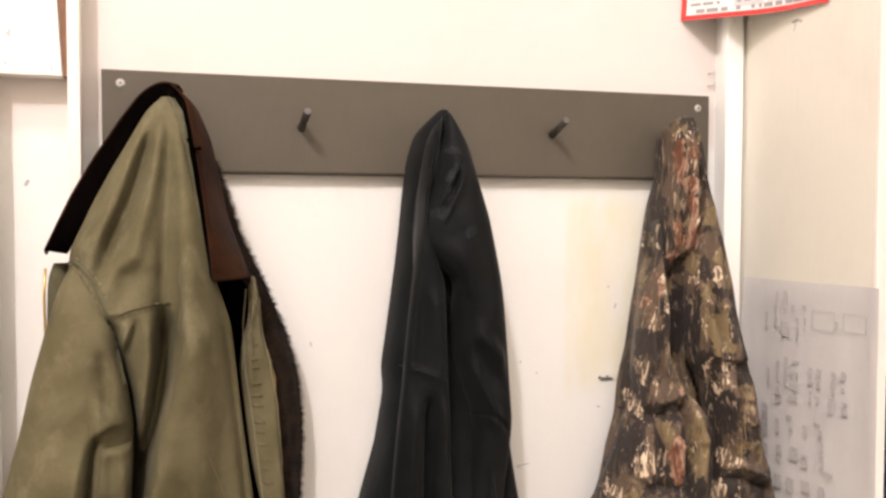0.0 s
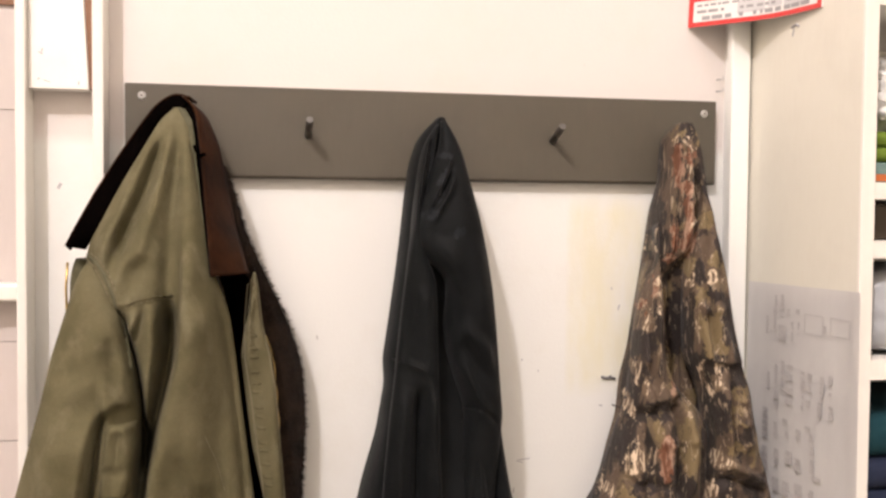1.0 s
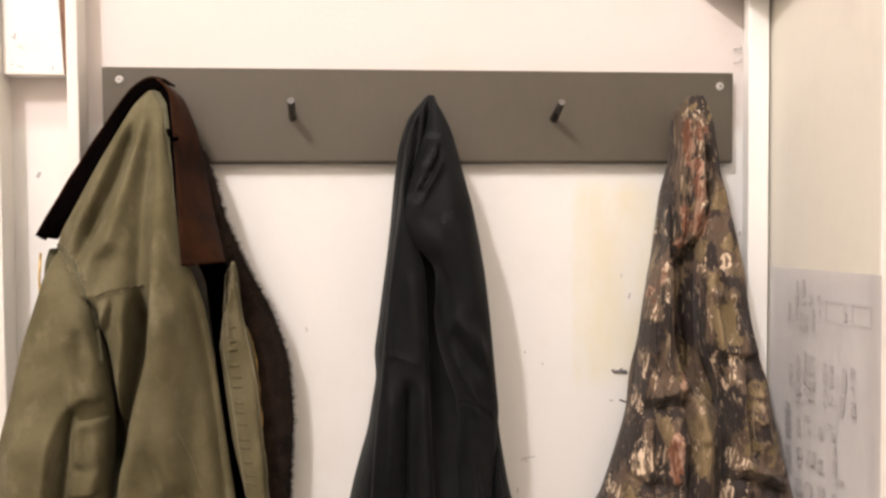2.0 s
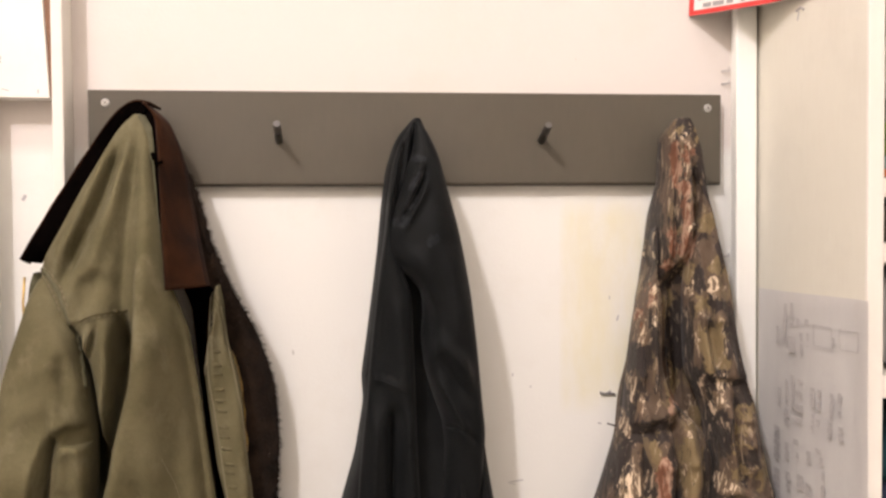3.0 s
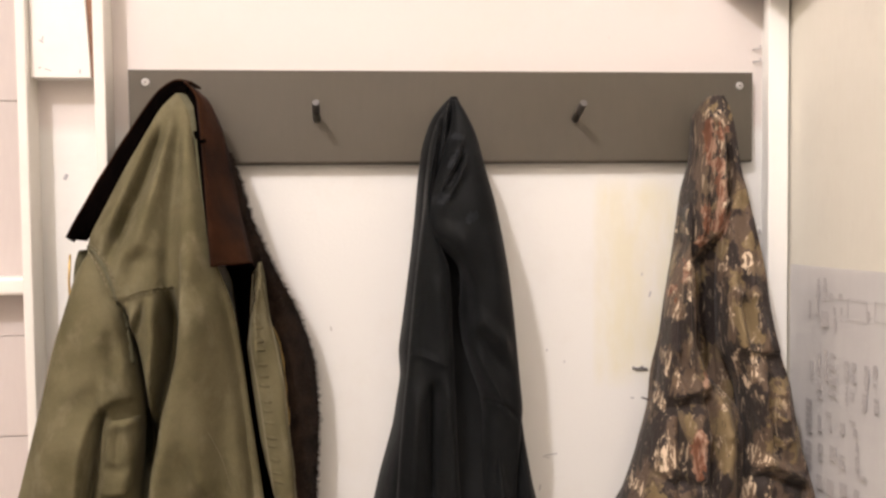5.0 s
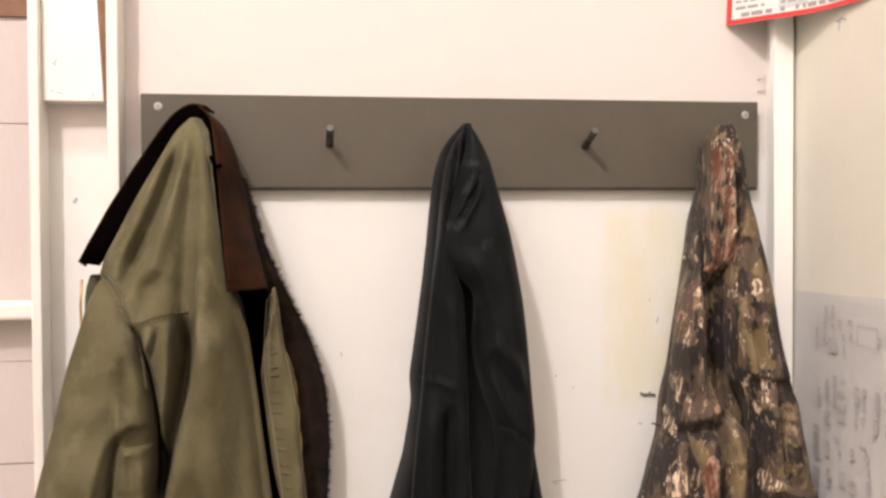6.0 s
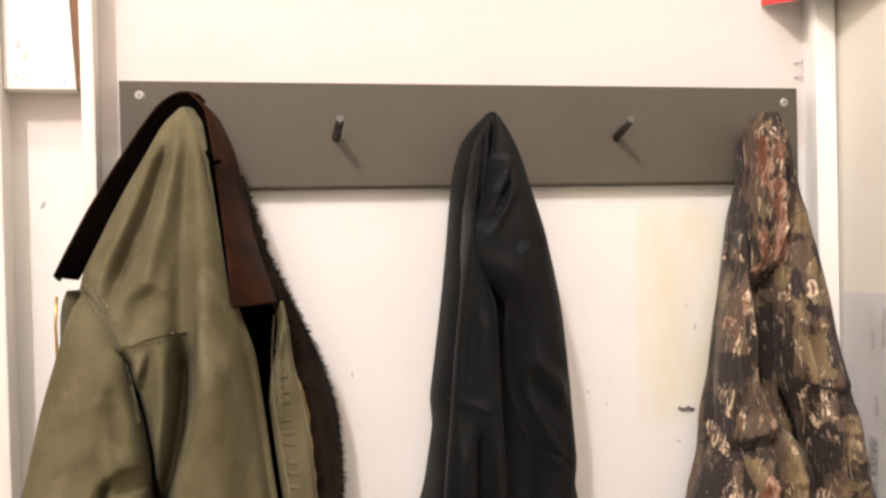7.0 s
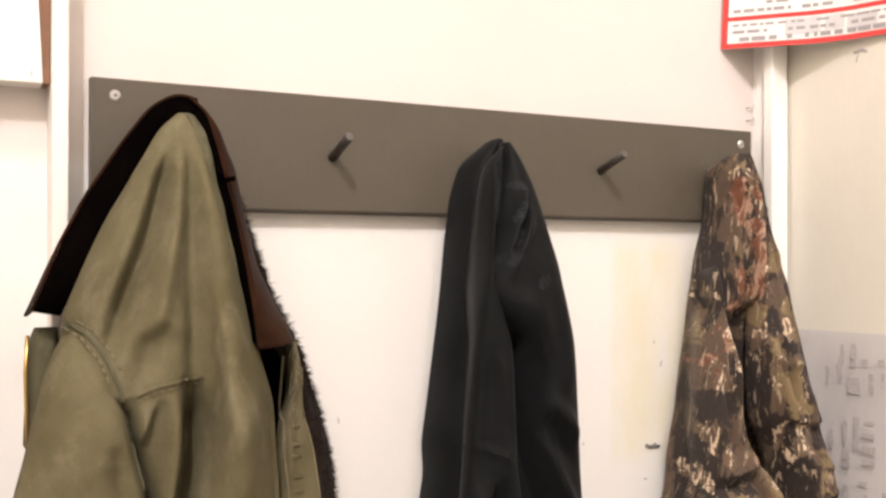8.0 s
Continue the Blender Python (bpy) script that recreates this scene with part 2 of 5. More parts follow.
def keyed(keys, z, soft=0.0):
    """Values along z from (value, z) keys, smoothed."""
    ks = sorted((k[1], k[0]) for k in keys)
    out = np.interp(z, [k[0] for k in ks], [k[1] for k in ks])
    if soft:
        n = max(int(soft / abs(z[1] - z[0])), 1)
        w = np.hanning(2 * n + 3)
        w /= w.sum()
        pad = n + 1
        out = np.convolve(np.r_[2 * out[0] - out[pad:0:-1], out, 2 * out[-1] - out[-2:-2 - pad:-1]], w, "valid")
    return out


def crumple(x, z, seed, size, amount):
    rng = np.random.RandomState(seed)
    y = 0 * x
    for k in range(14):
        ang = rng.uniform(-0.6, 0.6)
        f = 6.2832 / size * rng.uniform(0.5, 1.8)
        y += np.sin(f * (x * math.cos(ang) + 0.45 * z * math.sin(ang)) + 2.0 * np.sin(z * rng.uniform(4, 14) + rng.uniform(0, 6)) + rng.uniform(0, 6.3)) / 14
    return amount * y


class Drape:
    """A hanging piece of cloth: two side outlines, a depth from a back plane and a set of folds, each along a line of (x, z): ridges and steps that run down, and those that run across (by rising x). sides: how far out the two edges stand."""

    def __init__(self, left, right, front, back, power=2.4, folds=(), soft=0.02, nx=110, dz=0.005, seed=1, wrinkle=0.003, size=0.05, sides=None, dome=0.0):
        self.back, self.power, self.folds, self.soft = back, power, folds, soft
        self.top, self.low = min(left[0][1], right[0][1]), max(left[-1][1], right[-1][1])
        nz = int((self.top - self.low) / dz)
        self.z = np.linspace(self.top, self.low, nz)
        zz = self.z[::-1]
        xl, xr = keyed(left, zz, soft)[::-1], keyed(right, zz, soft)[::-1]
        self.front = keyed(front, zz, 0.03)[::-1]
        a = np.linspace(0, math.pi, nx)
        s = 0.5 - 0.5 * np.cos(a) * (0.75 + 0.25 * np.cos(a) ** 2)
        self.x = xl[:, None] + (xr - xl)[:, None] * s[None, :]
        zg = np.repeat(self.z[:, None], nx, 1)
        round_ = (1 - np.abs(2 * s - 1) ** power).clip(0) ** (1 / power)
        yl, yr = (keyed(k, zz, 0.02)[::-1][:, None] for k in (sides or ([(back, 0)], [(back, 0)])))
        base = yl + (yr - yl) * s[None, :]
        y = base + (self.front[:, None] - base) * round_[None, :]
        for kind, line, amount, width in folds:
            if kind in ("across", "over"):
                xs = [p[0] for p in line]
                d = (zg - np.interp(self.x, xs, [p[1] for p in line])) / width
                ends = np.clip((self.x - min(xs)) / 0.012, 0, 1) * np.clip((max(xs) - self.x) / 0.012, 0, 1) * round_[None, :]
                shape = np.exp(-d * d) if kind == "across" else np.exp(-np.clip(d / 7, 0, 9) ** 2) / (1 + np.exp(-4 * d.clip(-9, 9)))
                y = y - amount * ends * shape
                continue
            xc = keyed(line, zz, 0.015)[::-1][:, None]
            zs = [p[1] for p in line]
            rise = max(0.035, (0.25 if kind == "ridge" else 0.35) * (max(zs) - min(zs)))
            fade = np.clip((max(zs) + 0.012 - zg) / rise, 0, 1) * np.clip((zg - min(zs) + 0.02) / 0.05, 0, 1)
            fade = fade * fade * (3 - 2 * fade)
            d = (self.x - xc) / width
            if kind == "ridge":
                y = y - amount * fade * round_[None, :] * np.exp(-d * d)
            elif kind == "right":
                y = y - amount * fade * round_[None, :] / (1 + np.exp(-4 * d.clip(-9, 9))) * np.exp(-np.clip(d / 9, 0, 9) ** 2)
            elif kind == "left":
                y = y - amount * fade * round_[None, :] / (1 + np.exp(4 * d.clip(-9, 9))) * np.exp(-np.clip(-d / 9, 0, 9) ** 2)
        y = y + crumple(self.x, zg, seed, size, wrinkle) * round_[None, :]
        y = np.minimum(y, back)
        if dome:
            far = (y - y.min(1, keepdims=True)) / (np.ptp(y, axis=1)[:, None] + 1e-6)
            zg = zg - dome * far**2 * np.exp(-(self.top - zg) / 0.03)
        self.y, self.zg = y, zg

    def mesh(self, bm=None):
        bm = bm or bmesh.new()
        nz, nx = self.x.shape
        f = [[bm.verts.new((self.x[i, j], self.y[i, j], self.zg[i, j])) for j in range(nx)] for i in range(nz)]
        for i in range(nz - 1):
            for j in range(nx - 1):
                bm.faces.new((f[i][j], f[i + 1][j], f[i + 1][j + 1], f[i][j + 1]))
        b = [(f[i][0], bm.verts.new(((self.x[i, 0] + self.x[i, -1]) / 2, self.back + 0.002, self.zg[i, 0])), f[i][-1]) for i in range(nz)]
        for q, s in zip(b, b[1:]):
            bm.faces.new((q[0], q[1], s[1], s[0]))
            bm.faces.new((q[1], q[2], s[2], s[1]))
        for i in (0, -1):
            bm.faces.new((*f[i], b[i][1]))
        return bm

    def at(self, x, z, off=0.0):
        """The place on the cloth at x, z, off metres proud of it."""
        i = int(np.argmin(np.abs(self.z - z)))
        return Vector((x, float(np.interp(x, self.x[i], self.y[i])) - off, z))


def motifs(bm, *groups):
    """Carries the four kinds of printed motif, each a list of (x, z), half width, half height, on the cloth."""
    lay = bm.verts.layers.float_color.new("motif")
    for v in bm.verts:
        c = v.co
        w = sum((noise.noise_vector(c * s) * k for s, k in ((38, 0.005), (95, 0.006), (230, 0.004))), Vector())
        u, h = c.x + w.x - 0.39 * (c.y + 0.12), c.z + 2.0 * w.z
        v[lay] = [ max(math.exp(-((u - x) / rx) ** 2 - ((h - z) / rz) ** 2) for (x, z), rx, rz in g) for g in groups]
    return bm


def along(pts, step=0.004):
    out = []
    for (a, b), (c, d) in zip(pts, pts[1:]):
        n = max(int(math.hypot(c - a, d - b) / step), 1)
        out += [(a + (c - a) * k / n, b + (d - b) * k / n) for k in range(n)]
    return out + [pts[-1]]


def foremost(drapes, x, z, off):
    return min((d.at(x, z, off) for d in drapes), key=lambda p: p.y)


def seam(drapes, pts, r, name, mat, parent, off=0.0006, label=""):
    bm = bmesh.new()
    tube(bm, [foremost(drapes, x, z, off) for x, z in along(pts)], r, 6)
    return part(name, bm, mat, parent, label, True)


def stitches(drapes, pts, mat, parent, gap=0.007, length=0.004, r=0.0006):
    bm = bmesh.new()
    run = along(pts, 0.001)
    for k in range(0, len(run) - 6, int(gap * 1000)):
        q = run[k:k + int(length * 1000) + 1]
        tube(bm, [foremost(drapes, x, z, 0.0012) for x, z in (q[0], q[-1])], r, 5)
    return part("stitching", bm, mat, parent, "pale stitching thread", True)


def ribbon(bm, inner, outer, thick, curl=0.0, n=60, across=8):
    """A stiff band between two lines of (x, y, z), with thickness; curl bows it forwards."""
    def sample(line, k):
        p = np.array(line)
        cum = np.r_[0, np.cumsum(np.linalg.norm(np.diff(p, axis=0), axis=1))]
        return np.array([np.interp(k * cum[-1], cum, p[:, c]) for c in range(3)])

    def smooth(line):
        p = np.array([sample(line, i / n) for i in range(n + 1)])
        for _ in range(6):
            p[1:-1] = (p[:-2] + 2 * p[1:-1] + p[2:]) / 4
        return p

    pa, pb = smooth(inner), smooth(outer)
    grid = np.array([[pa[i] + (pb[i] - pa[i]) * j / across for j in range(across + 1)] for i in range(n + 1)])
    for i in range(n + 1):
        for j in range(across + 1):
            grid[i, j, 1] -= curl * math.sin(math.pi * j / across) + 0.0012 * math.sin(0.5 * i + 0.6 * j)
    side = np.cross(pb - pa, np.gradient(pa, axis=0))
    side /= np.linalg.norm(side, axis=1)[:, None] + 1e-9
    side *= np.where(side[:, 1] > 0, 1, -1)[:, None]
    front = [[bm.verts.new(grid[i, j]) for j in range(across + 1)] for i in range(n + 1)]
    rear = [[bm.verts.new(grid[i, j] + thick * side[i]) for j in range(across + 1)] for i in range(n + 1)]
    for i in range(n):
        for j in range(across):
            bm.faces.new((front[i][j], front[i][j + 1], front[i + 1][j + 1], front[i + 1][j]))
            bm.faces.new((rear[i][j], rear[i + 1][j], rear[i + 1][j + 1], rear[i][j + 1])).material_index = 1
        for j, m in ((0, 0), (across, 1)):
            bm.faces.new((front[i][j], front[i + 1][j], rear[i + 1][j], rear[i][j])).material_index = m
    for i in (0, n):
        for j in range(across):
            bm.faces.new((front[i][j], front[i][j + 1], rear[i][j + 1], rear[i][j])).material_index = 1
    return bm


# ---- room ----
# unseen floor, ceiling and three walls, added to bounce warm light into shadows
slab("floor", (-2.6, -5.2, -0.1), (2.6, 0.3, 0.0), FLOOR, "unseen grey floor added to bounce light up", "floor")
slab("ceiling", (-2.6, -5.2, 5.2), (2.6, 0.3, 5.3), ROOM, "unseen ceiling added to bounce light", "ceiling")
slab("wall_south", (-2.6, -5.3, 0.0), (2.6, -5.2, 5.2), ROOM, "unseen wall added behind the viewer to bounce light", "wall")
slab("wall_west", (-2.7, -5.2, 0.0), (-2.6, 0.3, 5.2), ROOM, "unseen side wall added to bounce light", "wall")
slab("wall_east", (2.6, -5.2, 0.0), (2.7, 0.3, 5.2), ROOM, "unseen side wall added to bounce light", "wall")
slab("wall_north", (-0.1455, 0.0, 0.0), (2.6, 0.1, 5.2), WALL, "white painted wall with a yellowed patch and scuffs", "wall")
slab("wall_north_recess", (-2.6, 0.055, 0.0), (-0.1456, 0.1, 5.2), LILAC, "greyish painted wall behind boards", "wall")
bm = bmesh.new()
box(bm, (-0.0410, -0.052, 0), (-0.0250, 0.0, 5.2), 0.002)
tagged(mesh_object("trim", bm, STUD), "white painted upright batten on the wall", "batten", "wall battens", "structure")
bm = bmesh.new()
box(bm, (-0.1465, -0.052, 0), (-0.1325, 0.055, 5.2), 0.002)
tagged(mesh_object("trim", bm, STUD), "narrow white painted upright batten beside grey boards", "batten", "wall battens", "structure")
bm = bmesh.new()
box(bm, (0.963, -0.050, 0), (0.9955, -0.032, 5.2), 0.002)
box(bm, (0.975, -0.0325, 0), (0.9950, 0.0, 5.2))
tagged(mesh_object("trim", bm, BATTEN), "white painted upright batten beside the shelf unit", "batten", "wall battens", "structure")

# grey boards in the bay beyond the battens, and the ledge across them
boards = slab("board_cladding", (-1.2, 0.050, 0.0), (-0.1470, 0.0545, 3.4), LILAC, "greyish horizontal boards lining the bay", "cladding")
for lo, hi in ((0.30, 1.19), (1.1915, 1.345), (1.346, 1.70), (1.7015, 1.852), (1.86, 2.4)):
    bm = bmesh.new()
    box(bm, (-1.2, 0.044, lo), (-0.1470, 0.0495, hi), 0.0008)
    part("board", bm, RAWWOOD if lo > 1.855 else LILAC, boards)
bm = bmesh.new()
box(bm, (-0.75, -0.002, 1.411), (-0.1475, 0.0435, 1.438), 0.006, None, 3)
ledge = tagged(mesh_object("ledge", bm, STUD), "white wooden ledge with a rounded edge", "ledge")

# white block between the two battens
sw = tagged(empty("wall_box", (-0.088, 0, 1.82)), "white painted box with raw brown wooden side", "box")
sw_in = Matrix.Translation((0.088, 0, -1.82))
bm = bmesh.new()
vs = box(bm, (-0.1318, -0.036, 1.7255), (-0.0480, -0.0005, 1.96), 0.0015)
for v in vs:
    if v.co.x > -0.08:
        v.co.x -= 0.012 * (v.co.z - 1.7235) / 0.2365
part("body", bm, BOXP, sw).matrix_local = sw_in
bm = bmesh.new()
vs = box(bm, (-0.0475, -0.033, 1.7265), (-0.0417, -0.001, 1.96))
for v in vs:
    if v.co.x < -0.0445:
        v.co.x -= 0.0118 * (v.co.z - 1.7235) / 0.2365
part("side", bm, RAWWOOD, sw, "raw brown wooden side").matrix_local = sw_in

# ---- coat rail ----
rail = tagged(empty("coat_rail", (0.475, 0, 1.67)), "long grey painted board with dark wooden pegs", "coat rack")
off = Matrix.Translation((-0.475, 0, -1.67))
bm = bmesh.new()
rim = [[bm.verts.new((x, y, z)) for y, z in ((-0.0005, 1.600), (-0.0165, 1.600), (-0.0196, 1.6035), (-0.0200, 1.6050), (-0.0200, 1.7385), (-0.0185, 1.740), (-0.0005, 1.740))] for x in (0.0, 0.95)]
bm.faces.new(rim[0])
bm.faces.new(rim[1])
for k in range(7):
    bm.faces.new((rim[0][k], rim[0][k - 1], rim[1][k - 1], rim[1][k]))
part("board", bm, BOARD, rail).matrix_local = off
PEGS = (0.082, 0.272, 0.466, 0.666, 0.868)
for x in PEGS:
    bm = bmesh.new()
    reach = 1.0 if x in (0.272, 0.666) else 0.78
    e = Vector((x, -0.0195, 1.6675)) + reach * Vector((0, -0.0525, 0.019))
    tube(bm, [(x, -0.0195, 1.6675), e], 0.0056, 16)
    p = part("peg", bm, PEG, rail, "dark wooden dowel peg", True)
    p.matrix_local = off
    bm = bmesh.new()
    d = Vector((0, -0.0525, 0.019)).normalized()
    tube(bm, [e, e + d * 0.0012], 0.0050, 16)
    part("peg_end", bm, PEG_END, p, "dowel end, coloured lighter as if catching light")
for x, z in ((0.0245, 1.7215), (0.929, 1.7190)):
    bm = bmesh.new()
    bmesh.ops.create_cone(bm, cap_ends=True, segments=20, radius1=0.0062, radius2=0.0045, depth=0.0018, matrix=Matrix.Translation((x, -0.0209, z)) @ Matrix.Rotation(math.pi / 2, 4, "X"))
    s = part("screw", bm, SCREW, rail, "shiny cross-head screw")
    s.matrix_local = off
    bm = bmesh.new()
    for a in (0.5, 0.5 + math.pi / 2):
        box(bm, (-0.0026, -0.0003, -0.0006), (0.0026, 0.0003, 0.0006), 0, Matrix.Translation((x, -0.0219, z)) @ Matrix.Rotation(a, 4, "Y"))
    part("recess", bm, SLOT, s)

# ---- olive canvas jacket ----
def olive_jacket():
    root = tagged(empty("jacket", (0.082, -0.07, 1.69)), "olive canvas work jacket with brown collar, fleece lined, hanging", "jacket", "hanging jackets")
    inv = Matrix.Translation((-0.082, 0.07, -1.69))

    def fix(ob):
        ob.matrix_local = inv
        return ob

    # back panel, hanging in folds from the collar
    body = Drape(
        [(0.076, 1.698), (0.058, 1.682), (0.036, 1.642), (0.013, 1.602), (-0.008, 1.562), (-0.026, 1.522), (-0.036, 1.500), (-0.040, 1.46), (-0.045, 1.36), (-0.05, 0.93)],
        [(0.089, 1.698), (0.099, 1.668), (0.108, 1.618), (0.118, 1.562), (0.127, 1.508), (0.136, 1.470), (0.158, 1.406), (0.166, 1.344), (0.175, 1.266), (0.194, 1.121), (0.187, 0.93)],
        [(-0.088, 1.70), (-0.108, 1.66), (-0.130, 1.61), (-0.152, 1.55), (-0.172, 1.49), (-0.178, 1.44), (-0.166, 1.36), (-0.164, 1.2), (-0.165, 0.9)], -0.02, 2.2,
        [("ridge", [(0.066, 1.659), (0.043, 1.584), (0.019, 1.523), (0.001, 1.470)], -0.025, 0.011),
         ("ridge", [(0.054, 1.659), (0.020, 1.569), (-0.010, 1.501)], 0.012, 0.014),
         ("ridge", [(0.075, 1.666), (0.063, 1.583), (0.048, 1.523), (0.037, 1.478)], 0.014, 0.011),
         ("ridge", [(0.038, 1.486), (0.029, 1.455), (0.023, 1.425)], -0.008, 0.012),
         ("ridge", [(0.085, 1.681), (0.081, 1.598), (0.078, 1.523), (0.075, 1.439), (0.069, 1.378)], -0.014, 0.011),
         ("ridge", [(0.099, 1.658), (0.104, 1.576), (0.108, 1.500), (0.110, 1.439)], 0.016, 0.013),
         ("ridge", [(0.060, 1.421), (0.058, 1.364), (0.052, 1.303), (0.046, 1.242)], 0.022, 0.013),
         ("ridge", [(0.078, 1.425), (0.076, 1.372), (0.067, 1.311), (0.055, 1.257), (0.044, 1.196)], -0.046, 0.011),
         ("ridge", [(0.116, 1.440), (0.119, 1.380), (0.120, 1.311), (0.114, 1.226), (0.116, 1.149)], 0.022, 0.024),
         ("right", [(0.092, 1.530), (0.094, 1.485), (0.095, 1.447), (0.094, 1.394), (0.087, 1.341), (0.075, 1.303), (0.062, 1.257), (0.050, 1.195), (0.043, 1.141), (0.038, 1.071)], 0.044, 0.0060),
         ("left", [(0.137, 1.447), (0.148, 1.393), (0.157, 1.331), (0.167, 1.253), (0.179, 1.127)], 0.020, 0.005),
         ("ridge", [(0.142, 1.439), (0.152, 1.377), (0.161, 1.308), (0.171, 1.222), (0.180, 1.135)], -0.014, 0.006),
         ("ridge", [(0.009, 1.410), (0.014, 1.364), (0.022, 1.325), (0.030, 1.287), (0.033, 1.224), (0.033, 1.146)], -0.090, 0.0115),
         ("ridge", [(0.030, 1.403), (0.025, 1.381), (0.021, 1.358)], 0.018, 0.007),
         ("ridge", [(0.043, 1.410), (0.037, 1.392), (0.032, 1.373)], -0.016, 0.005),
         ("across", [(-0.020, 1.483), (0.016, 1.483), (0.049, 1.490), (0.075, 1.478)], 0.004, 0.012),
         ("over", [(-0.007, 1.423), (0.014, 1.417), (0.044, 1.426), (0.088, 1.432)], 0.003, 0.005),
         ("ridge", [(0.091, 1.212), (0.105, 1.173), (0.119, 1.133)], -0.006, 0.008),
         ("across", [(0.055, 1.229), (0.092, 1.241), (0.143, 1.218)], 0.002, 0.02)],
        seed=4, wrinkle=0.005, size=0.06, nx=190, dz=0.0032,
        sides=([(-0.076, 1.698), (-0.084, 1.62), (-0.09, 1.55), (-0.115, 1.50), (-0.10, 1.3)], [(-0.084, 1.698), (-0.104, 1.637), (-0.130, 1.584), (-0.148, 1.531), (-0.16, 1.478), (-0.13, 1.3)]))
    fix(part("back_panel", body.mesh(), GREEN, root, "", True))

    # sleeve falling beside it, with the end folded
    sleeve = Drape(
        [(-0.027, 1.485), (-0.039, 1.476), (-0.052, 1.446), (-0.064, 1.401), (-0.080, 1.341), (-0.093, 1.282), (-0.109, 1.221), (-0.125, 1.160), (-0.133, 1.136), (-0.165, 0.97)],
        [(-0.021, 1.485), (-0.003, 1.454), (0.012, 1.422), (0.018, 1.380), (0.032, 1.329), (0.038, 1.281), (0.037, 1.228), (0.034, 1.174), (0.031, 1.133), (0.022, 0.97)],
        [(-0.136, 1.49), (-0.172, 1.44), (-0.190, 1.36), (-0.205, 1.25), (-0.21, 1.0)], -0.05, 2.5,
        [("ridge", [(0.004, 1.414), (-0.012, 1.354), (-0.021, 1.294)], 0.010, 0.022),
         ("ridge", [(0.008, 1.399), (0.021, 1.353), (0.032, 1.315)], 0.014, 0.010),
         ("ridge", [(0.004, 1.384), (0.006, 1.339), (0.008, 1.301)], -0.010, 0.012),
         ("left", [(-0.003, 1.289), (-0.014, 1.259), (-0.022, 1.214), (-0.028, 1.169), (-0.034, 1.086)], 0.034, 0.0055),
         ("ridge", [(-0.006, 1.281), (-0.014, 1.244), (-0.020, 1.199), (-0.026, 1.154)], -0.020, 0.006),
         ("over", [(-0.013, 1.272), (0.010, 1.288), (0.042, 1.287)], 0.020, 0.007),
         ("ridge", [(-0.046, 1.327), (-0.066, 1.253), (-0.087, 1.164)], 0.010, 0.022),
         ("across", [(-0.039, 1.356), (-0.010, 1.366), (0.023, 1.384)], 0.003, 0.016)],
        seed=9, wrinkle=0.0045, size=0.07, nx=130, dz=0.0032,
        sides=([(-0.12, 1.48), (-0.125, 1.43), (-0.15, 1.36), (-0.15, 1.0)], [(-0.13, 1.48), (-0.14, 1.3), (-0.14, 1.0)]))
    fix(part("sleeve", sleeve.mesh(), GREEN, root, "", True))

    # turned-back tab at the sleeve end
    cuff = Drape(
        [(-0.002, 1.263), (-0.008, 1.254), (-0.012, 1.212), (-0.017, 1.166)],
        [(0.034, 1.267), (0.037, 1.258), (0.035, 1.211), (0.028, 1.167)],
        [(-0.196, 1.3), (-0.207, 1.24), (-0.212, 1.1)], -0.13, 4.0,
        [("across", [(-0.007, 1.253), (0.016, 1.258), (0.036, 1.260)], 0.005, 0.006),
         ("ridge", [(0.013, 1.250), (0.013, 1.213), (0.006, 1.175)], -0.006, 0.012),
         ("across", [(-0.011, 1.206), (0.011, 1.196), (0.033, 1.204)], -0.005, 0.007)], seed=12, wrinkle=0.004, size=0.03, nx=60)
    fix(part("cuff", cuff.mesh(), GREEN, root, "folded sleeve end", True))

    # double-stitched shoulder seam and yoke seam
    sh = [(-0.033, 1.487), (-0.019, 1.478), (-0.004, 1.456), (0.006, 1.431), (0.013, 1.404), (0.020, 1.370), (0.028, 1.332)]
    fix(seam((sleeve, body,), sh, 0.0030, "shoulder_seam", GREEN_D, root, -0.001))
    fix(stitches((sleeve, body,), [(x - 0.006, z - 0.003) for x, z in sh[:4]], THREAD, root, 0.008, 0.006, 0.0008))
    fix(stitches((sleeve, body,), [(x + 0.005, z + 0.003) for x, z in sh[:4]], THREAD, root, 0.008, 0.006, 0.0008))
    yoke = [(0.021, 1.421), (0.037, 1.428), (0.058, 1.433), (0.084, 1.433)]
    fix(seam((sleeve, body,), yoke, 0.0024, "yoke_seam", GREEN, root, -0.0014))
    fix(stitches((body,), [(x, z - 0.005) for x, z in yoke], THREAD, root))
    pale = [(0.127, 1.242), (0.142, 1.201), (0.153, 1.158)]
    fix(stitches((body,), pale, THREAD, root, 0.006, 0.005, 0.0005))

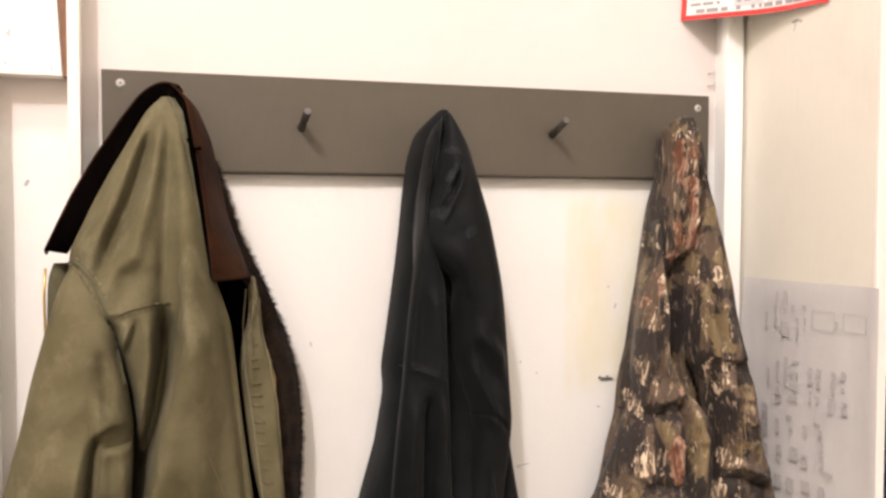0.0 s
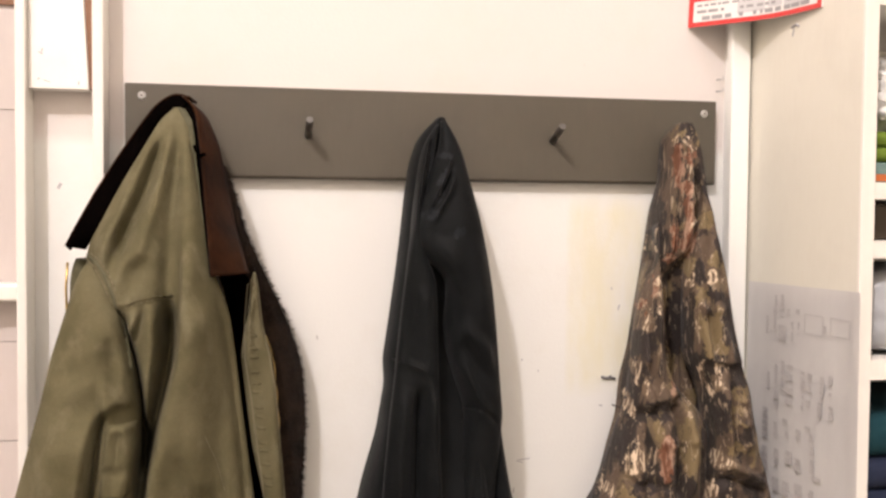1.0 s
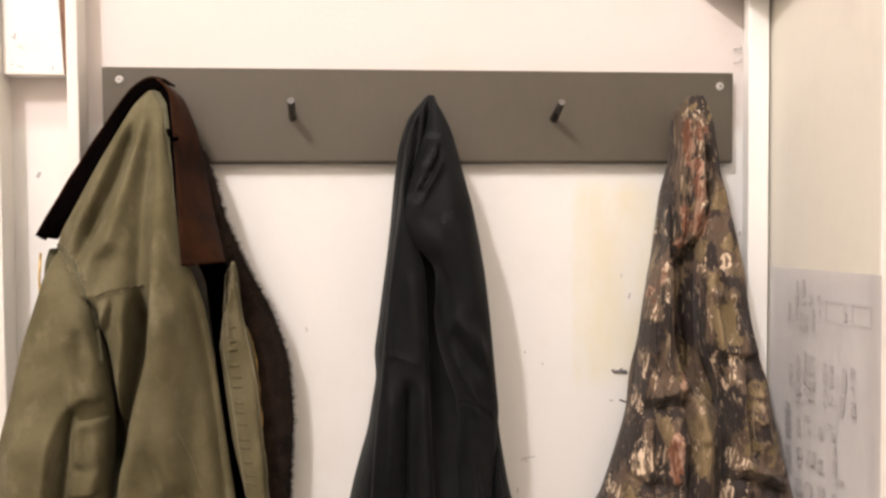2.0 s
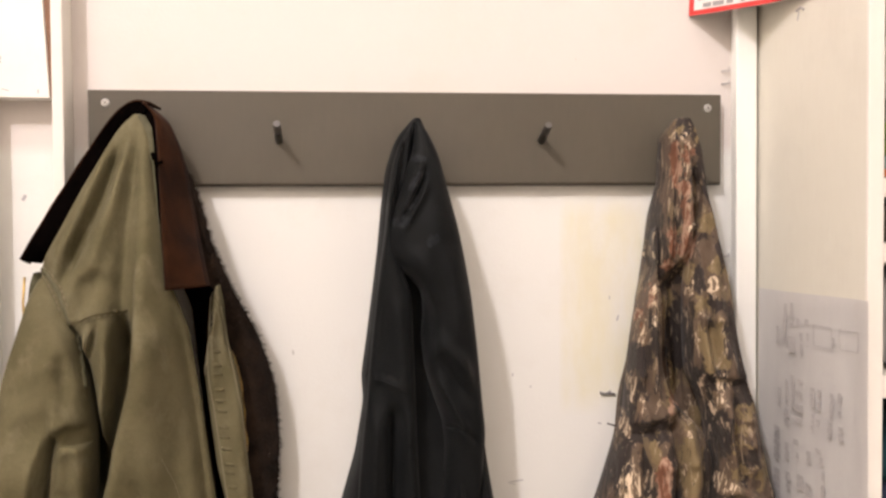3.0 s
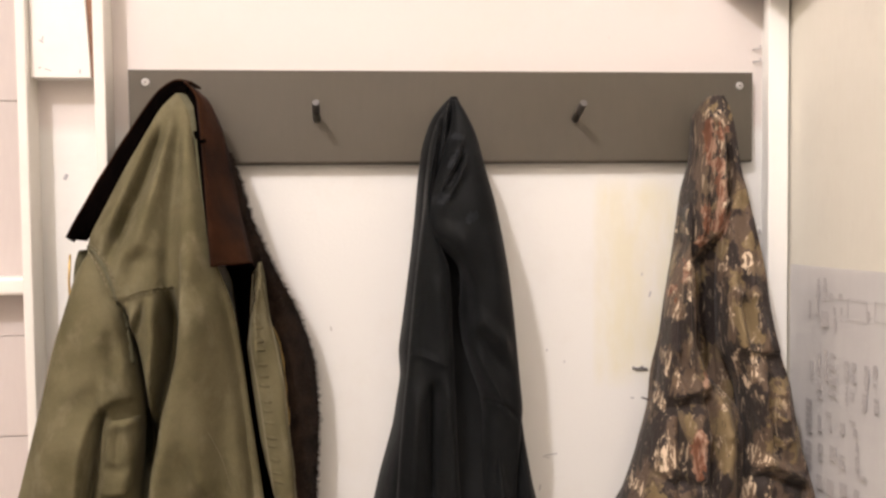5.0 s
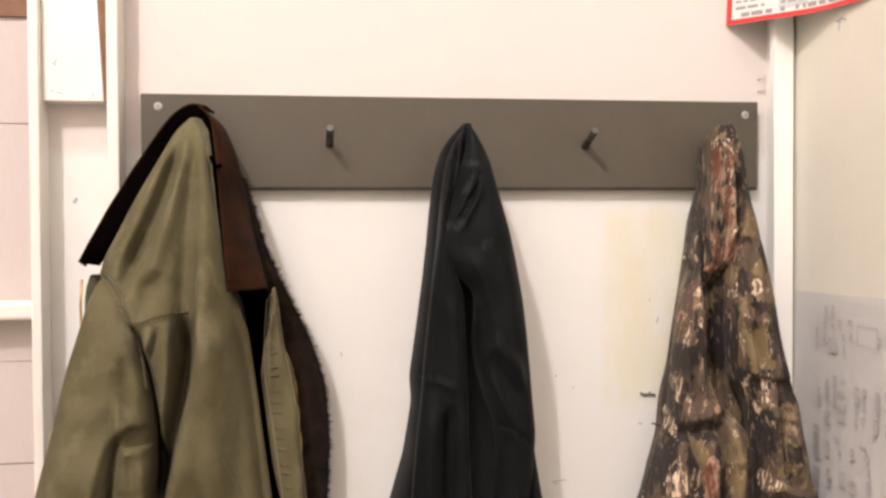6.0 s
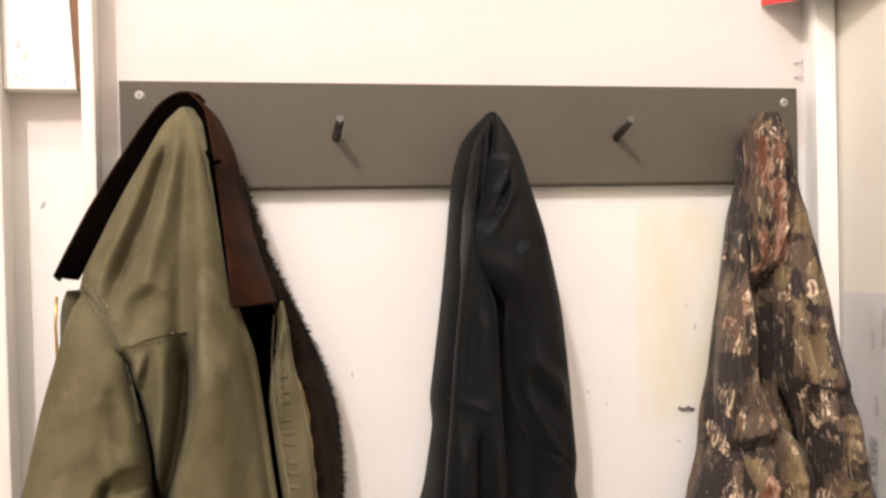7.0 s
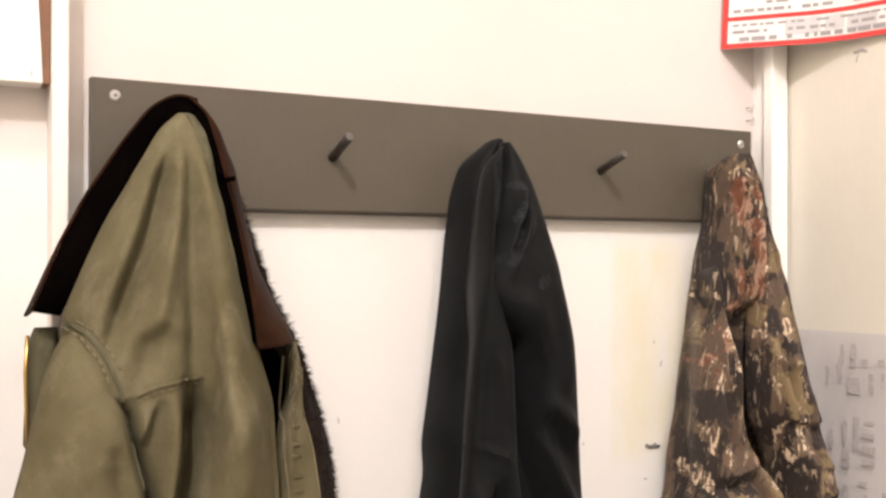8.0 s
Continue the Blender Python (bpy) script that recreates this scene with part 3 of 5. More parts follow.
    # fleece lining of the front edge
    lining = Drape(
        [(0.130, 1.633), (0.135, 1.576), (0.140, 1.495), (0.147, 1.414), (0.157, 1.315), (0.167, 1.198), (0.181, 1.095), (0.18, 0.95)],
        [(0.141, 1.633), (0.159, 1.584), (0.179, 1.515), (0.211, 1.447), (0.241, 1.382), (0.262, 1.314), (0.268, 1.238), (0.264, 1.152), (0.261, 1.081), (0.25, 0.95)],
        [(-0.062, 1.62), (-0.078, 1.5), (-0.080, 1.4), (-0.085, 1.2), (-0.085, 0.9)], -0.012, 2.0,
        seed=15, wrinkle=0.006, size=0.02, nx=80, dz=0.004,
        sides=([(-0.04, 1.5)], [(-0.05, 1.6), (-0.07, 1.5), (-0.085, 1.45), (-0.05, 1.39), (-0.035, 1.3)]))
    fix(part("lining", lining.mesh(), FLEECE, root, "shaggy dark brown fleece lining", True))
    rng = random.Random(5)
    bm = bmesh.new()
    for z in np.linspace(lining.top - 0.02, lining.low, 200):
        i = int(np.argmin(np.abs(lining.z - z)))
        for _ in range(26):
            j = int(len(lining.x[i]) * (1 - abs(rng.gauss(0, 0.17)) - 0.01)) % len(lining.x[i])
            p = Vector((lining.x[i, j], lining.y[i, j] + 0.001, z + rng.uniform(-0.004, 0.004)))
            d = Vector((rng.uniform(-0.2, 1.0), rng.uniform(-1, 0.2), rng.uniform(-0.8, 0.5))).normalized()
            s = d.orthogonal().normalized() * 0.0006
            n = rng.uniform(0.003, 0.0105)
            bm.faces.new([bm.verts.new(q) for q in (p - s, p + s, p + d * n)])
    fix(tagged(part("fleece", bm, FLEECE, root, "loose fleece fibres"), kind="stuff"))

    # black strip that stands in for the deep shade beside the front edge
    inner = Drape(
        [(0.132, 1.462), (0.140, 1.450), (0.150, 1.42), (0.158, 1.34), (0.167, 1.26), (0.186, 1.12), (0.18, 0.95)],
        [(0.176, 1.462), (0.190, 1.450), (0.200, 1.42), (0.200, 1.34), (0.206, 1.26), (0.222, 1.12), (0.215, 0.95)],
        [(-0.090, 1.5), (-0.094, 1.4), (-0.096, 1.2), (-0.096, 0.9)], -0.03, 3.0, seed=19, wrinkle=0.003, size=0.03, nx=40, dz=0.006)
    fix(part("gap_shade", inner.mesh(), CORD, root, "black strip standing in for deep shade in the gap", True))

    # front edge with buttonholes and zip
    plac = Drape(
        [(0.190, 1.461), (0.184, 1.442), (0.186, 1.411), (0.177, 1.379), (0.172, 1.340), (0.178, 1.292), (0.188, 1.211), (0.202, 1.145), (0.211, 1.111), (0.218, 0.980)],
        [(0.193, 1.460), (0.198, 1.441), (0.200, 1.409), (0.204, 1.377), (0.217, 1.342), (0.222, 1.304), (0.228, 1.222), (0.233, 1.156), (0.238, 1.104), (0.241, 0.972)],
        [(-0.123, 1.46), (-0.129, 1.42), (-0.123, 1.37), (-0.121, 1.2), (-0.121, 0.9)], -0.085, 4.0,
        [("ridge", [(0.193, 1.442), (0.182, 1.387), (0.186, 1.308)], 0.007, 0.006)], seed=21, wrinkle=0.004, size=0.05, nx=40, dz=0.004,
        sides=([(-0.110, 1.4)], [(-0.097, 1.4)]))
    fix(part("placket", plac.mesh(), GREEN, root, "olive front edge with buttonholes", True))
    for line in ([(0.182, 1.444), (0.178, 1.395), (0.179, 1.338), (0.189, 1.266), (0.199, 1.184), (0.209, 1.110)],
                 [(0.197, 1.433), (0.203, 1.384), (0.213, 1.340), (0.222, 1.287), (0.226, 1.238), (0.232, 1.172), (0.237, 1.106)]):
        fix(seam((plac,), line, 0.0013, "piping", THREAD, root, 0.0))
    for k in range(16):
        z = 1.372 - 0.0172 * k - 0.003 * math.sin(2.3 * k)
        i = int(np.argmin(np.abs(plac.z - z)))
        mid = 0.62 * plac.x[i, 0] + 0.38 * plac.x[i, -1]
        bm = bmesh.new()
        tube(bm, [plac.at(mid - 0.006, z + 0.001, -0.0026), plac.at(mid - 0.002, z, -0.0017), plac.at(mid + 0.003, z - 0.001, -0.0018), plac.at(mid + 0.007, z - 0.002, -0.0028)], 0.0032, 8)
        fix(part("pucker", bm, GREEN, root, "", True))
    bm = bmesh.new()
    for k in range(34):
        z = 1.366 - 0.0042 * k
        i = int(np.argmin(np.abs(plac.z - z)))
        x = plac.x[i, -1]
        box(bm, (x - 0.0014, -0.101, z - 0.0011), (x + 0.0012 + 0.0008 * math.sin(0.7 * k), -0.095, z + 0.0011))
    fix(tagged(part("zip", bm, BRASS, root, "brass zip teeth"), kind="stuff"))

    # frayed threads at the top of the front edge
    rng = random.Random(17)
    bm = bmesh.new()
    for _ in range(22):
        z = 1.458 - 0.10 * rng.random() ** 2
        i = int(np.argmin(np.abs(plac.z - z)))
        x = plac.x[i, 0] + rng.uniform(-0.001, 0.006)
        y = float(np.interp(x, plac.x[i], plac.y[i]))
        lean, drop = rng.uniform(-0.005, 0.005), rng.uniform(0.008, 0.03)
        tube(bm, [(x, y - 0.001, z), (x + lean, y - 0.004, z - 0.4 * drop), (x + 1.2 * lean + rng.uniform(-0.002, 0.002), y - 0.003, z - drop)], 0.0005, 4)
    fix(tagged(part("fray", bm, THREAD, root, "pale frayed threads"), kind="stuff"))

    # inner front edge that shows behind the shoulder
    flap = Drape(
        [(-0.058, 1.481), (-0.063, 1.471), (-0.066, 1.453), (-0.067, 1.405), (-0.068, 1.366)],
        [(-0.038, 1.480), (-0.036, 1.460), (-0.037, 1.436), (-0.038, 1.405), (-0.047, 1.365)],
        [(-0.10, 1.5), (-0.108, 1.44), (-0.108, 1.3)], -0.07, 3.0, seed=31, wrinkle=0.002, nx=30)
    fix(part("front_flap", flap.mesh(), GREEN_D, root, "", True))
    bm = bmesh.new()
    tube(bm, [(-0.0665, -0.102, 1.475), (-0.0685, -0.104, 1.44), (-0.0675, -0.103, 1.40), (-0.0665, -0.101, 1.37)], 0.0018, 6)
    fix(part("zip", bm, BRASS, root, "brass zip edge", True))

    # turned-up collar: black stand, brown suede fall
    seam_l = [(0.092, -0.086, 1.698), (0.076, -0.081, 1.697), (0.056, -0.083, 1.678), (0.028, -0.090, 1.627), (0.000, -0.091, 1.577), (-0.022, -0.106, 1.527), (-0.039, -0.118, 1.494)]
    crest_l = [(0.098, -0.079, 1.713), (0.078, -0.077, 1.719), (0.053, -0.072, 1.704), (0.024, -0.072, 1.664), (-0.009, -0.074, 1.613), (-0.037, -0.092, 1.561), (-0.063, -0.128, 1.499)]
    rim_l = [(x, y + 0.0015, z) for x, y, z in crest_l]
    fall_l = [(x + 0.008 - 0.011 * k * k, y + 0.038 + 0.012 * k, z - 0.004 - 0.004 * k) for k, (x, y, z) in zip((0, 0, 0.2, 0.4, 0.6, 0.8, 1.0), crest_l)]
    seam_r = [(0.084, -0.086, 1.698), (0.098, -0.092, 1.672), (0.106, -0.110, 1.625), (0.114, -0.132, 1.575), (0.122, -0.148, 1.525), (0.130, -0.165, 1.470)]
    crest_r = [(0.088, -0.080, 1.717), (0.107, -0.088, 1.698), (0.115, -0.114, 1.644), (0.123, -0.145, 1.582), (0.129, -0.168, 1.520), (0.133, -0.182, 1.460)]
    rim_r = [(x + 0.0018, y - 0.0035, z) for x, y, z in crest_r]
    fall_r = [(0.094, -0.055, 1.714), (0.122, -0.064, 1.690), (0.140, -0.070, 1.647), (0.151, -0.070, 1.597), (0.163, -0.082, 1.536), (0.185, -0.140, 1.462)]
    for inner, outer, mats, label, curl in ((seam_l, crest_l, [CORD, CORD], "black corduroy collar stand, turned up", 0.003), (rim_l, fall_l, [LEATHER, LEATHER], "brown suede collar wing", 0.0),
                                            (seam_r, crest_r, [CORD, CORD], "black corduroy collar stand, turned up", 0.0), (rim_r, fall_r, [LEATHER, CORD], "brown suede collar wing", 0.008)):
        bm = bmesh.new()
        ribbon(bm, inner, outer, 0.003, curl)
        fix(part("collar", bm, mats, root, label, True))
    bm = bmesh.new()
    ribbon(bm, [(x - 0.001, y - 0.004, z) for x, y, z in seam_r], [(x + 0.009 + 0.003 * k, y - 0.002, z - 0.002) for k, (x, y, z) in zip((0, 0.6, 1, 1, 0.8, 0.3), seam_r)], 0.002, 0.002)
    fix(part("neck_tape", bm, [GREEN_D, GREEN_D], root, "olive tape along the neck", True))
    bm = bmesh.new()
    tube(bm, [(0.1085, -0.120, 1.641), (0.1115, -0.126, 1.633), (0.1135, -0.130, 1.627), (0.124, -0.130, 1.629)], 0.0026, 8)
    fix(part("hanger_loop", bm, CORD, root, "black hanger loop", True))
    return root


olive_jacket()


# ---- charcoal jacket ----
def charcoal_jacket():
    root = tagged(empty("jacket", (0.466, -0.07, 1.69)), "charcoal fleece jacket with painted sheen, hanging in folds", "jacket", "hanging jackets")
    inv = Matrix.Translation((-0.466, 0.07, -1.69))

    def fix(ob):
        ob.matrix_local = inv
        return ob

    # back, reaching to the wall on one side
    body = Drape(
        [(0.466, 1.696), (0.453, 1.684), (0.441, 1.668), (0.428, 1.624), (0.421, 1.57), (0.416, 1.518), (0.410, 1.466), (0.403, 1.415), (0.396, 1.364), (0.389, 1.318), (0.392, 1.281), (0.379, 1.204), (0.357, 1.128), (0.345, 1.074), (0.30, 0.93)],
        [(0.477, 1.696), (0.484, 1.680), (0.496, 1.650), (0.505, 1.610), (0.514, 1.562), (0.524, 1.507), (0.533, 1.452), (0.540, 1.397), (0.544, 1.343), (0.547, 1.288), (0.563, 1.242), (0.569, 1.194), (0.581, 1.126), (0.590, 1.090), (0.60, 0.93)],
        [(-0.074, 1.70), (-0.078, 1.62), (-0.082, 1.5), (-0.090, 1.35), (-0.105, 1.2), (-0.125, 1.05), (-0.12, 0.9)], -0.0215, 3.0,
        [("ridge", [(0.392, 1.248), (0.383, 1.173), (0.370, 1.097)], 0.020, 0.014),
         ("ridge", [(0.525, 1.212), (0.528, 1.145), (0.532, 1.093)], 0.026, 0.011),
         ("ridge", [(0.560, 1.211), (0.569, 1.152), (0.577, 1.091)], 0.018, 0.009),
         ("ridge", [(0.544, 1.220), (0.549, 1.153), (0.554, 1.092)], -0.020, 0.006),
         ("ridge", [(0.415, 1.255), (0.409, 1.172), (0.404, 1.095)], -0.018, 0.007)],
        seed=41, wrinkle=0.004, size=0.06, nx=200, dz=0.0035,
        dome=0.014, sides=([(-0.022, 1.69), (-0.020, 1.60), (-0.006, 1.56), (-0.006, 1.2)], [(-0.07, 1.69), (-0.08, 1.6), (-0.085, 1.45), (-0.095, 1.3), (-0.085, 1.0)]))
    # front edge, a flat strip folded on itself
    panel = Drape(
        [(0.463, 1.685), (0.449, 1.669), (0.438, 1.642), (0.432, 1.614), (0.426, 1.574), (0.422, 1.534), (0.414, 1.478), (0.406, 1.413), (0.399, 1.348), (0.395, 1.299), (0.389, 1.250), (0.383, 1.184), (0.377, 1.100), (0.363, 0.968)],
        [(0.465, 1.683), (0.461, 1.660), (0.458, 1.633), (0.449, 1.597), (0.439, 1.566), (0.436, 1.518), (0.449, 1.474), (0.459, 1.450), (0.461, 1.414), (0.462, 1.366), (0.464, 1.317), (0.466, 1.252), (0.468, 1.187), (0.472, 1.102), (0.469, 0.970)],
        [(-0.090, 1.70), (-0.108, 1.65), (-0.122, 1.6), (-0.136, 1.52), (-0.140, 1.42), (-0.142, 1.3), (-0.140, 1.2), (-0.14, 0.9)], -0.05, 3.0,
        [("ridge", [(0.444, 1.665), (0.437, 1.621), (0.430, 1.574), (0.425, 1.534)], 0.006, 0.006),
         ("ridge", [(0.453, 1.665), (0.450, 1.629), (0.439, 1.582), (0.433, 1.542)], -0.010, 0.005),
         ("ridge", [(0.441, 1.439), (0.445, 1.368), (0.446, 1.295)], 0.008, 0.014),
         ("ridge", [(0.425, 1.440), (0.418, 1.368), (0.414, 1.304)], -0.004, 0.008),
         ("ridge", [(0.453, 1.303), (0.455, 1.238), (0.460, 1.173), (0.462, 1.106)], 0.016, 0.011),
         ("ridge", [(0.432, 1.288), (0.431, 1.223), (0.430, 1.107)], -0.022, 0.008),
         ("ridge", [(0.408, 1.288), (0.404, 1.208), (0.398, 1.109)], 0.012, 0.012),
         ("across", [(0.391, 1.334), (0.415, 1.327), (0.446, 1.315)], 0.003, 0.006)],
        seed=43, wrinkle=0.003, size=0.06, nx=90, dz=0.0035, sides=([(-0.080, 1.69), (-0.092, 1.62), (-0.102, 1.55), (-0.118, 1.45), (-0.120, 1.0)], [(-0.08, 1.69), (-0.085, 1.6), (-0.10, 1.45), (-0.095, 1.0)]), dome=0.008)
    fix(part("front_panel", panel.mesh(), BLACK, root, "", True))
    fix(part("body", body.mesh(), BLACK, root, "", True))
    # sleeve, doubled over at the elbow
    lobe = Drape(
        [(0.468, 1.689), (0.467, 1.668), (0.463, 1.643), (0.452, 1.617), (0.442, 1.581), (0.432, 1.554), (0.425, 1.533), (0.426, 1.512), (0.435, 1.490), (0.451, 1.472), (0.466, 1.459), (0.474, 1.444), (0.476, 1.414), (0.473, 1.382), (0.477, 1.341), (0.489, 1.300), (0.501, 1.267), (0.505, 1.234), (0.502, 1.185), (0.498, 1.136), (0.496, 1.101), (0.494, 0.986)],
        [(0.474, 1.691), (0.487, 1.673), (0.501, 1.642), (0.513, 1.591), (0.526, 1.539), (0.536, 1.488), (0.544, 1.436), (0.550, 1.384), (0.555, 1.331), (0.560, 1.279), (0.564, 1.244), (0.561, 1.194), (0.556, 1.144), (0.554, 1.092), (0.551, 0.974)],
        [(-0.092, 1.70), (-0.108, 1.66), (-0.132, 1.60), (-0.150, 1.54), (-0.154, 1.47), (-0.152, 1.40), (-0.146, 1.33), (-0.140, 1.27), (-0.132, 1.2), (-0.12, 1.1), (-0.115, 0.95)], -0.06, 2.5,
        [("ridge", [(0.475, 1.632), (0.465, 1.601), (0.450, 1.573), (0.438, 1.542)], 0.013, 0.007),
         ("ridge", [(0.479, 1.616), (0.469, 1.589), (0.457, 1.569), (0.446, 1.554)], -0.010, 0.0035),
         ("ridge", [(0.481, 1.603), (0.471, 1.577), (0.457, 1.554), (0.446, 1.534)], 0.009, 0.006),
         ("ridge", [(0.467, 1.511), (0.480, 1.463), (0.488, 1.424)], 0.008, 0.018),
         ("ridge", [(0.510, 1.510), (0.520, 1.447), (0.524, 1.383)], 0.006, 0.014),
         ("ridge", [(0.477, 1.440), (0.479, 1.400), (0.482, 1.368)], -0.022, 0.010),
         ("ridge", [(0.485, 1.336), (0.508, 1.295), (0.527, 1.263), (0.536, 1.230)], 0.012, 0.011),
         ("ridge", [(0.495, 1.368), (0.516, 1.327), (0.538, 1.294)], -0.008, 0.010),
         ("across", [(0.479, 1.368), (0.500, 1.374), (0.524, 1.353), (0.546, 1.327)], 0.012, 0.016),
         ("across", [(0.470, 1.452), (0.482, 1.441), (0.494, 1.423)], 0.008, 0.012),
         ("across", [(0.497, 1.256), (0.519, 1.261), (0.536, 1.249), (0.557, 1.229)], -0.006, 0.005)],
        seed=47, wrinkle=0.0035, size=0.06, nx=140, dz=0.003,
        sides=([(-0.085, 1.69), (-0.10, 1.6), (-0.125, 1.5), (-0.105, 1.44), (-0.085, 1.38), (-0.085, 1.2)], [(-0.078, 1.67), (-0.088, 1.616), (-0.105, 1.54), (-0.108, 1.45), (-0.110, 1.343), (-0.10, 1.2)]))
    fix(part("sleeve", lobe.mesh(), BLACK, root, "", True))
    fix(seam((body, panel,), [(0.393, 1.332), (0.411, 1.328), (0.429, 1.322), (0.448, 1.313)], 0.0014, "seam", BLACK, root, -0.0006))
    fix(seam((lobe,), [(0.497, 1.253), (0.516, 1.255), (0.536, 1.250), (0.556, 1.231)], 0.0014, "seam", BLACK, root, -0.0006))
    # pale flecks near the top that paint the sheen on the folds
    rng = random.Random(3)
    bm = bmesh.new()
    for (cx, cz), rx, rz, lean in (((0.471, 1.634), 0.011, 0.004, 0.0), ((0.465, 1.603), 0.006, 0.014, 0.6), ((0.458, 1.573), 0.005, 0.011, 0.6), ((0.444, 1.547), 0.011, 0.008, 0.5), ((0.486, 1.520), 0.008, 0.008, 0.5)):
        for _ in range(90):
            a, r = rng.uniform(0, 6.28), math.sqrt(rng.random())
            u, w = rx * r * math.cos(a), rz * r * math.sin(a)
            x, z = cx + u + lean * w, cz + w
            s = rng.uniform(0.0008, 0.0026)
            ring = [lobe.at(x + s * math.cos(k * 1.0472) * rng.uniform(0.5, 1.2), z + 1.3 * s * math.sin(k * 1.0472) * rng.uniform(0.5, 1.2), 0.0004) for k in range(6)]
            bm.faces.new([bm.verts.new(p) for p in ring])
    fix(tagged(part("print", bm, SHEEN, root, "pale grey flecks painting the sheen"), kind="stuff"))
    return root


charcoal_jacket()


# ---- camouflage jacket ----
def camo_jacket():
    root = tagged(empty("jacket", (0.868, -0.07, 1.69)), "woodland camouflage hunting jacket hanging from a peg", "jacket", "hanging jackets")
    inv = Matrix.Translation((-0.868, 0.07, -1.69))

    def fix(ob):
        ob.matrix_local = inv
        return ob

    # neck and back, gathered at the peg and opening into a hollow below
    body = Drape(
        [(0.853, 1.696), (0.846, 1.687), (0.844, 1.659), (0.842, 1.606), (0.829, 1.552), (0.824, 1.497), (0.816, 1.442), (0.806, 1.387), (0.798, 1.331), (0.784, 1.278), (0.779, 1.219), (0.7635, 1.167), (0.742, 1.119), (0.714, 1.076), (0.68, 0.93)],
        [(0.872, 1.696), (0.879, 1.686), (0.889, 1.640), (0.890, 1.584), (0.901, 1.533), (0.908, 1.482), (0.911, 1.432), (0.911, 1.383), (0.915, 1.334), (0.930, 1.281), (0.936, 1.233), (0.950, 1.177), (0.975, 1.118), (0.95, 0.93)],
        [(-0.090, 1.70), (-0.106, 1.66), (-0.116, 1.60), (-0.120, 1.54), (-0.114, 1.49), (-0.100, 1.44), (-0.088, 1.40), (-0.078, 1.3), (-0.08, 1.1), (-0.10, 0.9)], -0.0215, 3.6,
        [("ridge", [(0.843, 1.674), (0.840, 1.604), (0.834, 1.538), (0.828, 1.480)], 0.010, 0.0055),
         ("ridge", [(0.855, 1.664), (0.857, 1.603), (0.855, 1.546), (0.851, 1.484)], 0.022, 0.0085),
         ("ridge", [(0.848, 1.661), (0.847, 1.587), (0.845, 1.530), (0.843, 1.480)], -0.016, 0.0035),
         ("ridge", [(0.840, 1.655), (0.834, 1.571), (0.828, 1.488)], -0.014, 0.006),
         ("ridge", [(0.873, 1.628), (0.877, 1.554), (0.878, 1.480), (0.874, 1.430)], -0.024, 0.006),
         ("ridge", [(0.891, 1.571), (0.901, 1.504), (0.909, 1.446)], 0.014, 0.010),
         ("ridge", [(0.848, 1.488), (0.851, 1.420), (0.851, 1.352), (0.851, 1.284)], -0.034, 0.020),
         ("ridge", [(0.843, 1.444), (0.845, 1.367), (0.851, 1.280)], 0.012, 0.005),
         ("ridge", [(0.867, 1.452), (0.866, 1.367), (0.866, 1.280)], 0.012, 0.005),
         ("across", [(0.826, 1.649), (0.839, 1.656), (0.858, 1.654), (0.873, 1.643)], 0.007, 0.005),
         ("across", [(0.859, 1.571), (0.874, 1.577), (0.887, 1.561)], 0.009, 0.006),
         ("across", [(0.850, 1.530), (0.870, 1.540), (0.883, 1.524)], 0.009, 0.006),
         ("across", [(0.825, 1.468), (0.849, 1.462), (0.871, 1.442)], 0.004, 0.008),
         ("across", [(0.802, 1.584), (0.814, 1.578), (0.828, 1.575)], 0.006, 0.006)],
        seed=61, wrinkle=0.009, size=0.030, nx=180, dz=0.0028,
        dome=0.018, sides=([(-0.035, 1.69), (-0.032, 1.6), (-0.022, 1.50), (-0.014, 1.40), (-0.010, 1.2), (-0.05, 1.1)], [(-0.095, 1.69), (-0.10, 1.636), (-0.118, 1.584), (-0.125, 1.533), (-0.13, 1.482), (-0.12, 1.432), (-0.10, 1.3)]))
    rust = [((0.839, 1.628), 0.0078, 0.0392), ((0.854, 1.594), 0.0108, 0.0157), ((0.860, 1.554), 0.0108, 0.0294), ((0.858, 1.640), 0.0088, 0.0196), ((0.857, 1.509), 0.0137, 0.0274), ((0.837, 1.513), 0.0078, 0.0274), ((0.827, 1.480), 0.0078, 0.0118), ((0.828, 1.192), 0.0147, 0.0274), ((0.827, 1.161), 0.0127, 0.0196), ((0.780, 1.406), 0.0157, 0.0059), ((0.804, 1.433), 0.0059, 0.0196), ((0.834, 1.282), 0.0059, 0.0098)]
